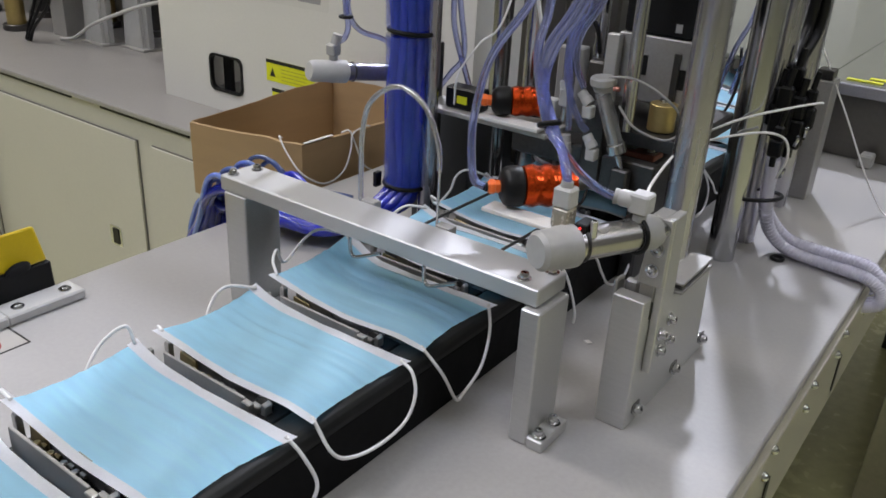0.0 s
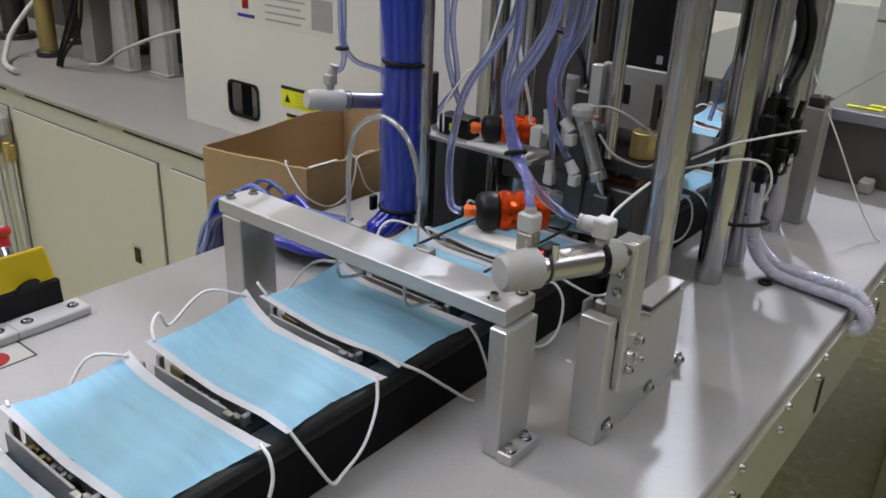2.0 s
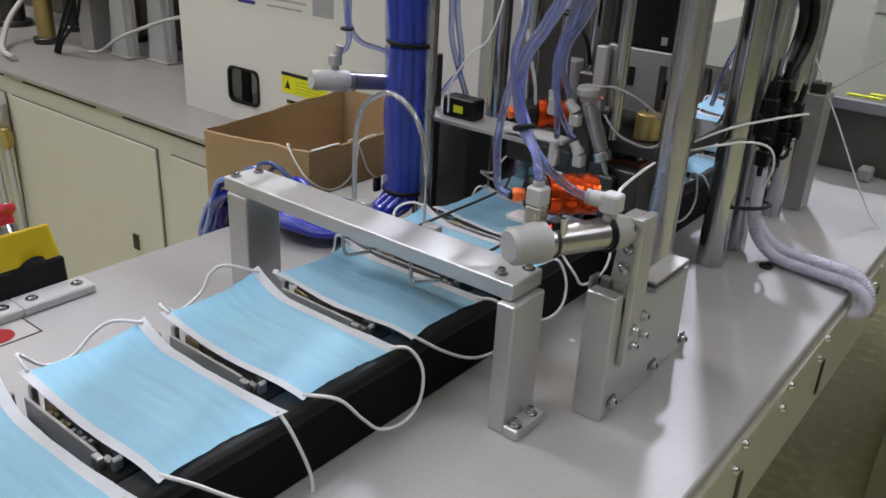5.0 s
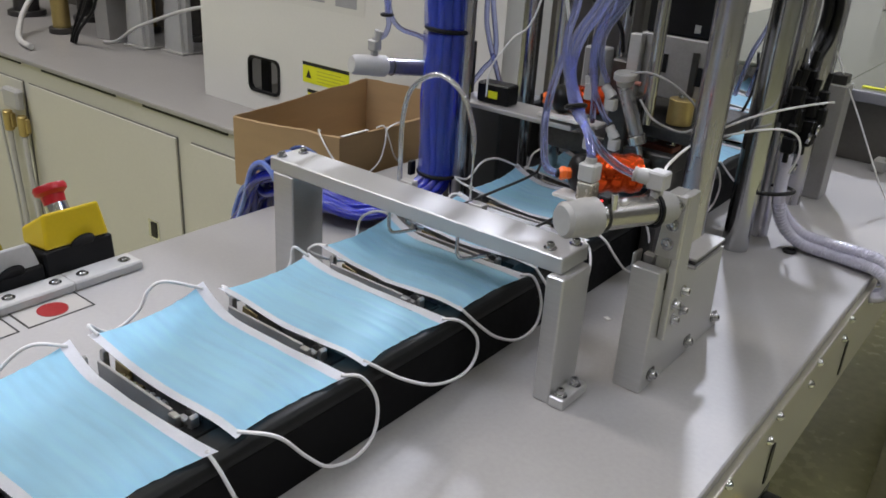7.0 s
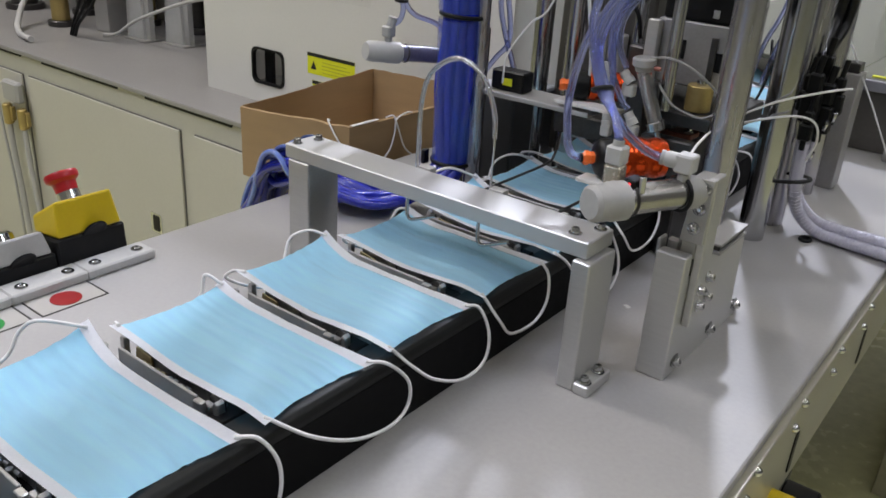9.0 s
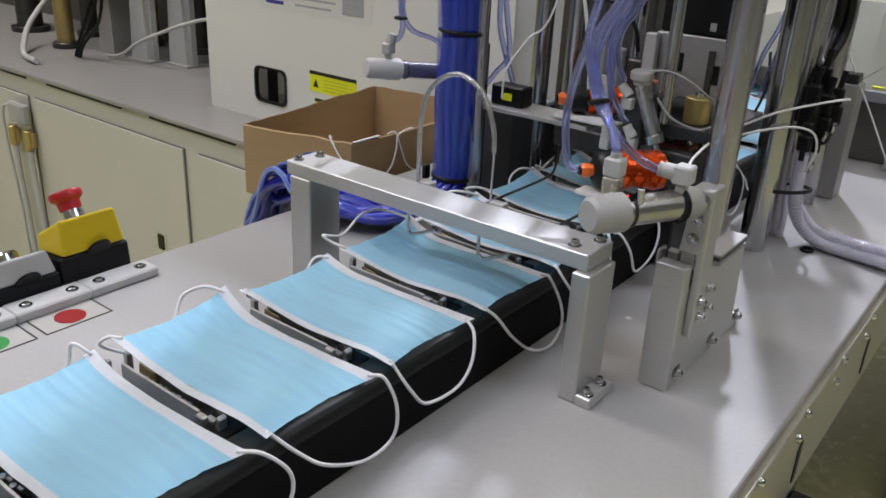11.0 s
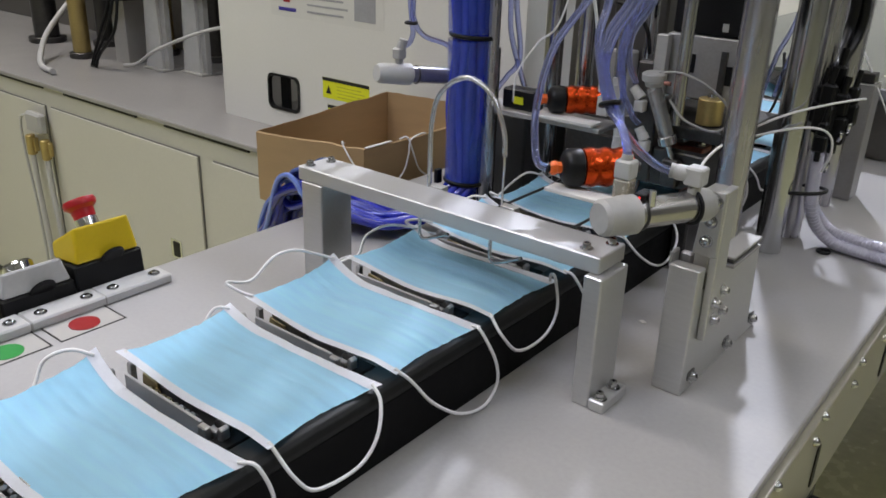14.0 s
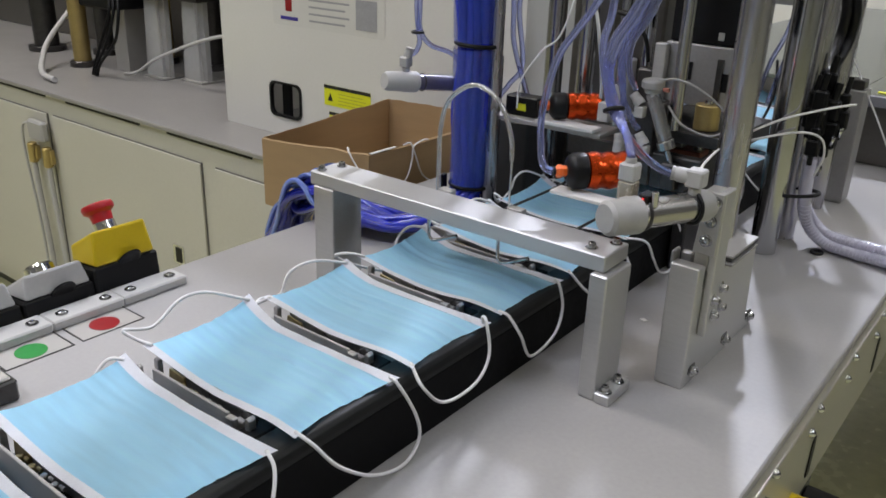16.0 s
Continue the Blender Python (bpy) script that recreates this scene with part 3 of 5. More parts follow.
# ---- right-hand bracket with the air cylinder ----
def air_cylinder(p, q, r, cap_white, label, barrel=M_BARREL):
    """A round air cylinder from its cap p to its nose q."""
    p, q = Vector(p), Vector(q)
    d = q - p
    a = thing("air_cylinder", p, label, "air cylinder", "air cylinders")
    part("end_cap", turned(p - d * 0.02, p + d * 0.30, [(0, r * 0.95), (0.1, r * 1.18), (0.55, r * 1.2), (0.6, r * 1.28), (0.97, r * 1.28), (1, r * 1.15)], 28), cap_white, a, "pale plastic end cap")
    part("barrel", turned(p + d * 0.301, p + d * 0.86, [(0, r), (1, r)], 28), barrel, a, "smooth round barrel")
    part("band", ring(p + d * 0.36, d, r * 1.02, 0.0012), M_DARK_STEEL, a)
    part("seal_ring", ring(p + d * 0.87, d, r * 1.14, 0.0018), M_BLACK, a)
    part("nose", turned(p + d * 0.862, p + d * 1.08, [(0, r * 1.12), (0.7, r * 1.12), (1, r * 0.9)], 24), M_GREY_FIT, a)
    return a


def elbow(at, out, mat=M_WHITE, size=0.0075):
    """A push-in fitting: a threaded foot, a square body and a collar towards out."""
    a, o = Vector(at), Vector(out).normalized()
    e = thing("elbow_fitting", a, "pale plastic push-in air fitting", "fitting", "air fittings")
    part("thread", rod(a, a + Vector((0, 0, size * 0.9)), size * 0.75, 6, 0.0004), M_GREY_FIT, e)
    part("body", box(a.x - size, a.x + size, a.y - size, a.y + size, a.z + size * 0.9, a.z + size * 2.9, 0.0015), mat, e)
    c = a + Vector((0, 0, size * 1.9))
    part("collar", turned(c + o * size * 0.9, c + o * size * 2.3, [(0, size * 0.85), (0.75, size * 0.85), (1, size * 0.7)], 16), mat, e)
    part("release_ring", turned(c + o * size * 2.3, c + o * size * 2.7, [(0, size * 0.8), (1, size * 0.8)], 16), M_GREY_FIT, e)
    return e


def bracket_stand():
    b = thing("bracket_stand", (0.205, 0.12, T), "aluminium bracket stand bolted to the table", "bracket")
    part("block", prism([(0.070, T), (0.250, T), (0.250, 0.862), (0.228, 0.865), (0.221, 0.944), (0.130, 0.952), (0.0972, 0.957), (0.0966, 0.9465), (0.084, 0.9465), (0.084, 0.968), (0.070, 0.968)], "x", 0.190, 0.2165, 0.001), M_ALU, b, "solid aluminium block")
    up = prism([(0.086, 0.900), (0.117, 0.904), (0.121, 0.928), (0.111, 0.952), (0.108, 1.034), (0.086, 1.034)], "x", 0.2168, 0.2238, 0.0008)
    part("upright", up, M_ALU, b, "upright aluminium bar")
    part("upper_block", box(0.204, 0.2165, 0.0862, 0.107, 0.9605, 1.033, 0.0008), M_ALU_MATT, b)
    plate = part("screw_plate", prism([(0.203, 0.978), (0.2232, 0.978), (0.2235, 1.034), (0.210, 1.034), (0.206, 1.010)], "y", 0.0815, 0.0858, 0.0008), M_ALU_MATT, b)
    for x, z in ((0.2172, 1.0255), (0.2150, 1.0085), (0.2135, 0.991)):
        bolt(plate, (x, 0.0815, z), (0, -1, 0), 0.0036, 0.004)
    for y, z in ((0.094, 0.934), (0.110, 0.941), (0.114, 0.921), (0.097, 0.918)):
        bolt(b, (0.2239, y, z), (1, 0, 0.1), 0.0036, 0.006)
    for y in (0.085, 0.165, 0.232):
        # A dark plate on the solid face stands for the shaded slot.
        part("slot", prism(round_rect(y - 0.004, y + 0.012, T + 0.009, T + 0.0185, 0.004), "x", 0.2163, 0.2169, 0), M_DARK_STEEL, b, "dark slot")
        bolt(b, (0.2169, y + 0.003, T + 0.0125), (1, 0, 0.35), r=0.0040, h=0.006)
    clamp = part("side_clamp", join(box(0.204, 0.2235, 0.132, 0.200, 0.9525, 0.9555, 0.0006), box(0.204, 0.2235, 0.132, 0.200, 0.9605, 0.9630, 0.0006), box(0.204, 0.2060, 0.132, 0.200, 0.9556, 0.9604, 0.0003)), M_GREY_METAL, b, "worn steel clamp channel")
    part("clamp_insert", box(0.2063, 0.2215, 0.135, 0.197, 0.9558, 0.9602, 0.0004), M_DARK_STEEL, clamp)
    # Dark block added in the notch, where the lit faces came out too bright.
    part("notch_pad", box(0.2025, 0.2166, 0.0846, 0.0962, 0.9467, 0.9630, 0.001), M_DARK_STEEL, b, "dark steel pad in the notch")
    part("hinge_block", join(box(0.186, 0.1895, 0.078, 0.092, 0.960, 0.976, 0.0012), box(0.1905, 0.2020, 0.089, 0.096, 0.955, 0.974, 0.002)), M_GREY_METAL, b)


bracket_stand()
air_cylinder((0.165, -0.012, 1.024), (0.207, 0.078, 1.022), 0.0122, M_GREY_FIT, "polished air cylinder with pale end cap on the bracket")
fit_block = thing("elbow_fitting", (0.168, 0.018, 1.036), "pale stacked push-in air fitting on the cylinder", "fitting", "air fittings")
part("body", box(0.1600, 0.1735, 0.0105, 0.0235, 1.0340, 1.0490, 0.0012), M_SMOKE_PALE, fit_block, "cloudy square lower body")
part("upper_body", box(0.1597, 0.1738, 0.0102, 0.0238, 1.0492, 1.0640, 0.0015), M_WHITE, fit_block)
part("release_ring", turned((0.1667, 0.0170, 1.064), (0.1667, 0.0172, 1.068), [(0, 0.0046), (1, 0.0042)], 16), M_GREY_FIT, fit_block)
elbow((0.203, 0.066, 1.0335), (-1, -0.3, 0.1), M_WHITE, 0.0075)


def sensor(at, name="position_sensor"):
    x, y, z = at
    s = thing(name, at, "small black position sensor with a red light", "sensor")
    part("body", box(x - 0.005, x + 0.005, y - 0.008, y + 0.008, z, z + 0.009, 0.0008), M_BLACK, s)
    part("indicator", turned((x, y - 0.0082, z + 0.006), (x, y - 0.0095, z + 0.006), [(0, 0.0009), (1, 0.0006)], 10), M_LED, s, "glowing red indicator")
    part("clamp_screw", rod((x + 0.008, y - 0.004, z), (x + 0.008, y - 0.004, z + 0.013), 0.003, 12, 0.0006), M_STEEL, s)


sensor((0.181, 0.024, 1.031))

# ---- things on the left edge ----
def control_box(y0, y1, top, lid, button, label):
    x, deep, drop = -0.326, 0.052, 0.026
    c = thing("control_box", (x - 0.03, (y0 + y1) / 2, T), label, "control box", "push-button boxes")
    zs = T + (top - T) * 0.48
    part("base", prism([(x, T + 0.0015), (x - 0.003, zs), (x - deep, zs - 0.006), (x - deep, T + 0.0015)], "y", y0 - 0.003, y1 + 0.003, 0.002), M_BLACK, c, "black plastic base")
    part("cable_gland", turned((x - 0.003, (y0 + y1) / 2 + 0.004, zs), (x - 0.0012, (y0 + y1) / 2 + 0.004, zs - 0.001), [(0, 0.0135), (0.7, 0.0125), (1, 0.010)], 20), M_BLACK, c)
    bm = prism([(x - 0.003, zs + 0.0006), (x - 0.008, top), (x - deep, top - drop), (x - deep, zs - 0.005)], "y", y0, y1, 0)
    for v in bm.verts:
        if v.co.z > zs + 0.002 and v.co.x > x - 0.02:
            v.co.y += 0.003 if v.co.y < (y0 + y1) / 2 else -0.006
    bmesh.ops.bevel(bm, geom=bm.edges[:], offset=0.003, segments=2, affect="EDGES", profile=0.5)
    part("lid", bm, lid, c)
    n = Vector((-drop, 0, deep - 0.008)).normalized()
    b = Vector((x - 0.026, y0 + (y1 - y0) * 0.43, top - drop * 0.42))
    if button == "stop":
        part("collar", rod(b - n * 0.003, b + n * 0.011, 0.0115, 20, 0.001), M_STEEL, c, "metal collar")
        part("stop_button", turned(b + n * 0.0105, b + n * 0.031, [(0, 0.0110), (0.45, 0.012), (0.62, 0.0165), (0.85, 0.0172), (0.97, 0.016), (1, 0.013)], 28), M_RED, c, "red mushroom button")
    else:
        part("push_button", turned(b - n * 0.003, b + n * 0.010, [(0, 0.0145), (0.8, 0.0145), (1, 0.012)], 24), M_STEEL, c, "metal push button")
    foot = part("mounting_flange", box(x + 0.0005, x + 0.030, y0 + 0.008, y1 + 0.016, T, T + 0.0105, 0.0018), M_WHITE, c, "pale mounting flange")
    for y in (y0 + 0.024, y1 + 0.002):
        bolt(foot, (x + 0.017, y, T + 0.0105), r=0.004, h=0.003)


control_box(-0.172, -0.102, 0.925, M_YELLOW, "stop", "yellow and black emergency stop box with red button")
control_box(-0.248, -0.179, 0.900, M_WHITE, "push", "white and black push-button box")
control_box(-0.325, -0.256, 0.900, M_WHITE, "push", "white and black push-button box")


def sticker(y0, y1, ink, label):
    s = thing("button_label", (-0.28, (y0 + y1) / 2, T), label, "label", "labels on the table")
    part("sheet", box(-0.306, -0.258, y0, y1, T + 0.0001, T + 0.0004, 0), M_STICKER, s, "thin see-through sheet")
    t = 0.0016
    for x0, x1, a, b in ((-0.306, -0.258, y0, y0 + t), (-0.306, -0.258, y1 - t, y1), (-0.306, -0.306 + t, y0 + t, y1 - t), (-0.258 - t, -0.258, y0 + t, y1 - t)):
        part("border", box(x0, x1, a, b, T + 0.0004, T + 0.0007, 0), M_INK, s)
    part("dot", turned((-0.277, (y0 + y1) / 2, T + 0.0004), (-0.277, (y0 + y1) / 2, T + 0.0008), [(0, 0.0145), (1, 0.0145)], 32), ink, s, "printed round dot")
    for k in range(2):
        part("text_bar", box(-0.2965 - k * 0.003, -0.2953 - k * 0.003, (y0 + y1) / 2 - 0.010, (y0 + y1) / 2 + 0.004, T + 0.0004, T + 0.0007, 0), M_GREY_INK, s)


sticker(-0.232, -0.165, M_RED_INK, "outlined label with a red dot on the table")
sticker(-0.306, -0.240, M_GREEN_INK, "outlined label with a green dot on the table")
blk = thing("stop_block", (-0.225, -0.345, T), "small dark aluminium block on the table", "block")
part("body", box(-0.262, -0.205, -0.400, -0.318, T, T + 0.020, 0.002), M_DARK_STEEL, blk)
part("cover_strip", box(-0.262, -0.207, -0.400, -0.322, T + 0.0202, T + 0.023, 0.001), M_ALU_MATT, blk)


# ---- carton ----
def carton():
    c = thing("cardboard_box", (-0.49, 0.44, 0.772), "open brown cardboard box with torn rim", "box")
    x0, x1, y0, y1, z0 = -0.612, -0.372, 0.288, 0.600, 0.7725
    th = 0.004

    def wall(a, b, za, zb, inner):
        n = 24
        bm = bmesh.new()
        A, B, N = Vector(a), Vector(b), Vector(inner)
        lo, hi, lo2, hi2 = [], [], [], []
        for k in range(n + 1):
            s = k / n
            p = A.lerp(B, s)
            z = za + (zb - za) * s + 0.0025 * noise.noise(Vector((s * 9, a[0] * 30, a[1] * 30)))
            lo.append(bm.verts.new((p.x, p.y, z0)))
            hi.append(bm.verts.new((p.x, p.y, z)))
            lo2.append(bm.verts.new((p.x + N.x * th, p.y + N.y * th, z0)))
            hi2.append(bm.verts.new((p.x + N.x * th, p.y + N.y * th, z + 0.001)))
        for k in range(n):
            bm.faces.new((lo[k], lo[k + 1], hi[k + 1], hi[k]))
            bm.faces.new((lo2[k + 1], lo2[k], hi2[k], hi2[k + 1]))
            bm.faces.new((hi[k], hi[k + 1], hi2[k + 1], hi2[k]))
        bm.faces.new((lo[0], hi[0], hi2[0], lo2[0]))
        bm.faces.new((lo[n], lo2[n], hi2[n], hi[n]))
        bmesh.ops.recalc_face_normals(bm, faces=bm.faces[:])
        return bm
    part("side_wall", wall((x0, y0, 0), (x1, y0, 0), 0.886, 0.905, (0, 1, 0)), M_CARD, c)
    part("side_wall", wall((x1, y0 + th, 0), (x1, y1 - th, 0), 0.904, 0.900, (-1, 0, 0)), M_CARD, c)
    part("side_wall", wall((x0, y0 + th, 0), (x0, y1 - th, 0), 0.888, 0.905, (1, 0, 0)), M_CARD, c)
    part("side_wall", wall((x0, y1, 0), (x1, y1, 0), 0.905, 0.915, (0, -1, 0)), M_CARD, c)
    part("bottom", box(x0 + th, x1 - th, y0 + th, y1 - th, z0, z0 + 0.004, 0), M_CARD, c)
    p = thing("paper_slip", (x1, y0 + 0.04, 0.905), "white folded paper over the carton rim", "paper")
    part("sheet", box(x1 - 0.0048, x1 + 0.0008, y0 + 0.006, y0 + 0.062, 0.9058, 0.9070, 0.0004), M_PAPER, p)
    s = thing("ear_loop_cord", (x1, 0.285, 0.905), "loose white cord hanging over the carton rim", "cord")
    part("strand", tube([(x1 - 0.043, 0.292, 0.906), (x1 - 0.040, 0.285, 0.9085), (x1 - 0.021, 0.281, 0.890), (x1 + 0.002, 0.283, 0.868), (x1 + 0.008, 0.312, 0.847), (x1 + 0.008, 0.340, 0.843), (x1 + 0.008, 0.366, 0.856), (x1 + 0.007, 0.379, 0.882), (x1 + 0.006, 0.384, 0.902), (x1 + 0.003, 0.412, 0.907), (x1 - 0.006, 0.438, 0.900)], 0.0013, 7), M_CORD, s)
    part("strand", tube([(x1 - 0.006, 0.372, 0.904), (x1 + 0.003, 0.380, 0.907), (x1 + 0.005, 0.390, 0.886), (x1 + 0.006, 0.405, 0.853), (x1 + 0.010, 0.425, 0.836)], 0.0013, 7), M_CORD, s)


carton()


# ---- neighbouring cabinet and its enclosure ----
def cabinet():
    c = thing("machine_cabinet", (-1.5, 1.0, 0), "cream painted machine cabinet with doors and slots", "cabinet")
    part("carcass", box(-3.4, -0.42, 0.523, 1.5, 0.06, 0.745, 0.002), M_CABINET, c)
    part("worktop", box(-3.42, -0.41, 0.510, 1.55, 0.7455, 0.757, 0.002), M_CAB_TOP, c, "grey sheet-metal top")
    part("plinth", box(-3.35, -0.45, 0.56, 1.48, 0.0, 0.059, 0.001), M_DARK_STEEL, c)
    for x0, x1 in ((-1.69, -1.352), (-1.237, -0.932), (-2.15, -1.80), (-0.84, -0.52)):
        # Black strips on the closed carcass stand for the shaded gap.
        part("vent_slot", box(x0, x1, 0.5186, 0.5228, 0.7365, 0.7450, 0), M_BLACK, c, "dark gap under the top")
    for x0, x1 in ((-1.772, -1.112), (-1.062, -0.45), (-2.45, -1.80)):
        # Flat sheet behind the door; its grey rim stands for shade in the gap.
        part("door_gap", box(x0, x1, 0.5205, 0.5226, 0.10, 0.6915, 0), M_GAP, c, "narrow gap round a door")
        d = part("cabinet_door", box(x0 + 0.0022, x1 - 0.0022, 0.516, 0.5204, 0.102, 0.6893, 0.0012), M_CABINET, c, "cream painted door")
        hx = x0 + (x1 - x0) * 0.79 if x0 > -1.8 and x0 < -1.5 else x0 + 0.08
        part("recess_handle", prism(round_rect(hx - 0.001, hx + 0.043, 0.408, 0.457, 0.004), "y", 0.5145, 0.5158, 0), M_STEEL, d, "steel recessed pull")
        part("recess", prism(round_rect(hx + 0.011, hx + 0.034, 0.413, 0.452, 0.003), "y", 0.5130, 0.5143, 0), M_BLACK, d)
    # padlock hasps and white hoses beside the door
    for k, x in enumerate((-1.865, -1.785)):
        h = thing("hose_valve", (x, 0.50, 0.58), "brass hose valve with a pale hose on the cabinet", "valve", "hose valves")
        part("body", join(rod((x, 0.495, 0.545), (x, 0.495, 0.602), 0.013, 14, 0.003), box(x - 0.019, x + 0.019, 0.495, 0.508, 0.555, 0.595, 0.002)), M_BRASS, h)
        part("hose", tube([(x, 0.495, 0.548), (x + 0.006, 0.494, 0.45), (x + 0.018, 0.494, 0.30), (x + 0.02, 0.494, 0.12)], 0.008, 8), M_WHITE, h, "pale hose")
    j = thing("hose_joint", (-1.83, 0.505, 0.66), "grey plastic hose joint under the cabinet top", "joint")
    part("body", box(-1.86, -1.78, 0.485, 0.508, 0.615, 0.672, 0.006), M_GREY_FIT, j)
    part("lead", tube([(-1.86, 0.495, 0.66), (-1.905, 0.495, 0.64), (-1.91, 0.495, 0.55), (-1.885, 0.495, 0.35), (-1.88, 0.495, 0.12)], 0.004, 6), M_WHITE, j)


cabinet()


def enclosure():
    e = thing("machine_enclosure", (-0.77, 0.95, 0.757), "pale grey machine enclosure with a hand hole and warning labels", "enclosure")
    x0, x1, yf = -1.176, -0.345, 0.65
    hx0, hx1, hz0, hz1 = -1.012, -0.915, 0.803, 0.876
    sheet = bmesh.new()
    loops = []
    for y in (yf, yf + 0.004):
        loops.append([sheet.verts.new((a, y, b)) for a, b in ((x0, 0.7575), (x1, 0.7575), (x1, 1.6), (x0, 1.6))])
        loops.append([sheet.verts.new((a, y, b)) for a, b in ((hx0, hz0), (hx1, hz0), (hx1, hz1), (hx0, hz1))])
    for a, b in ((0, 1), (2, 3), (0, 2), (1, 3)):
        for k in range(4):
            q = (k + 1) % 4
            sheet.faces.new((loops[a][k], loops[a][q], loops[b][q], loops[b][k]))
    bmesh.ops.recalc_face_normals(sheet, faces=sheet.faces[:])
    part("front_panel", sheet, M_ENCL, e)
    part("side_panel", box(x0, x0 + 0.02, yf + 0.0045, 1.4, 0.7575, 1.6, 0.001), M_ENCL, e)
    part("side_panel", box(x1 - 0.02, x1, yf + 0.0045, 1.4, 0.7575, 1.6, 0.001), M_ENCL, e)
    part("top_panel", box(x0, x1, yf + 0.40, 1.42, 1.6005, 1.62, 0.001), M_ENCL, e)
    part("rear_panel", box(x0, x1, 1.4005, 1.42, 0.7575, 1.6, 0.001), M_ENCL, e)
    # rounded rim of the hand hole
    outer, inner = round_rect(hx0 - 0.003, hx1 + 0.003, hz0 - 0.003, hz1 + 0.003, 0.016), round_rect(hx0 + 0.002, hx1 - 0.002, hz0 + 0.002, hz1 - 0.002, 0.016)
    bm = bmesh.new()
    vo = [[bm.verts.new((a, y, b)) for a, b in outer] for y in (yf - 0.003, yf - 0.0003)]
    vi = [[bm.verts.new((a, y, b)) for a, b in inner] for y in (yf - 0.003, yf + 0.006)]
    n = len(outer)
    for k in range(n):
        q = (k + 1) % n
        bm.faces.new((vo[0][k], vo[0][q], vi[0][q], vi[0][k]))
        bm.faces.new((vo[1][k], vo[1][q], vo[0][q], vo[0][k]))
        bm.faces.new((vi[0][k], vi[0][q], vi[1][q], vi[1][k]))
    bmesh.ops.recalc_face_normals(bm, faces=bm.faces[:])
    part("hole_rim", bm, M_BLACK, e, "black rubber rim of the hand hole")
    part("inner_post", box(-1.010, -0.985, yf + 0.030, yf + 0.040, 0.7575, 1.2, 0.001), M_BLACK, e)
    part("inner_plate", box(-1.10, -0.88, yf + 0.16, yf + 0.17, 0.7575, 1.2, 0.001), M_ALU_MATT, e)
    for x0l, x1l, z0l, z1l in ((-0.840, -0.706, 0.851, 0.894), (-0.826, -0.70, 0.793, 0.838)):
        w = thing("warning_label", (x0l, yf, z0l), "yellow warning label with black header", "label", "warning labels")
        part("sheet", box(x0l, x1l, yf - 0.0006, yf - 0.0002, z0l, z1l, 0), M_WARN, w)
        part("header", box(x0l, x1l, yf - 0.0012, yf - 0.0007, z1l - 0.007, z1l, 0), M_INK, w)
        part("sign_mark", prism([(x0l + 0.010, z0l + 0.010), (x0l + 0.026, z0l + 0.010), (x0l + 0.018, z0l + 0.027)], "y", yf - 0.0012, yf - 0.0007, 0), M_INK, w)
        for k in range(4):
            part("text_bar", box(x0l + 0.042, x1l - 0.012 - 0.01 * (k % 2), yf - 0.0011, yf - 0.0007, z0l + 0.006 + k * 0.007, z0l + 0.0074 + k * 0.007, 0), M_WARN_INK, w)
    p = thing("company_plate", (-0.83, yf, 1.06), "white printed plate with a logo and a square pattern", "sign")
    part("sheet", prism(round_rect(-0.993, -0.667, 1.004, 1.130, 0.006), "y", yf - 0.0006, yf - 0.0002, 0), M_LABEL, p)
    part("logo", box(-0.952, -0.932, yf - 0.0012, yf - 0.0007, 1.034, 1.062, 0), M_RED_INK, p)
    part("name_bar", box(-0.968, -0.914, yf - 0.0012, yf - 0.0007, 1.016, 1.023, 0), M_BLUE_INK, p)
    for k in range(5):
        part("text_bar", box(-0.880, -0.775 + 0.012 * (k % 2), yf - 0.0011, yf - 0.0007, 1.018 + k * 0.014, 1.022 + k * 0.014, 0), M_GREY_INK, p)
    part("square_mark", box(-0.745, -0.688, yf - 0.0012, yf - 0.0007, 1.016, 1.074, 0), M_GREY_INK, p)


enclosure()


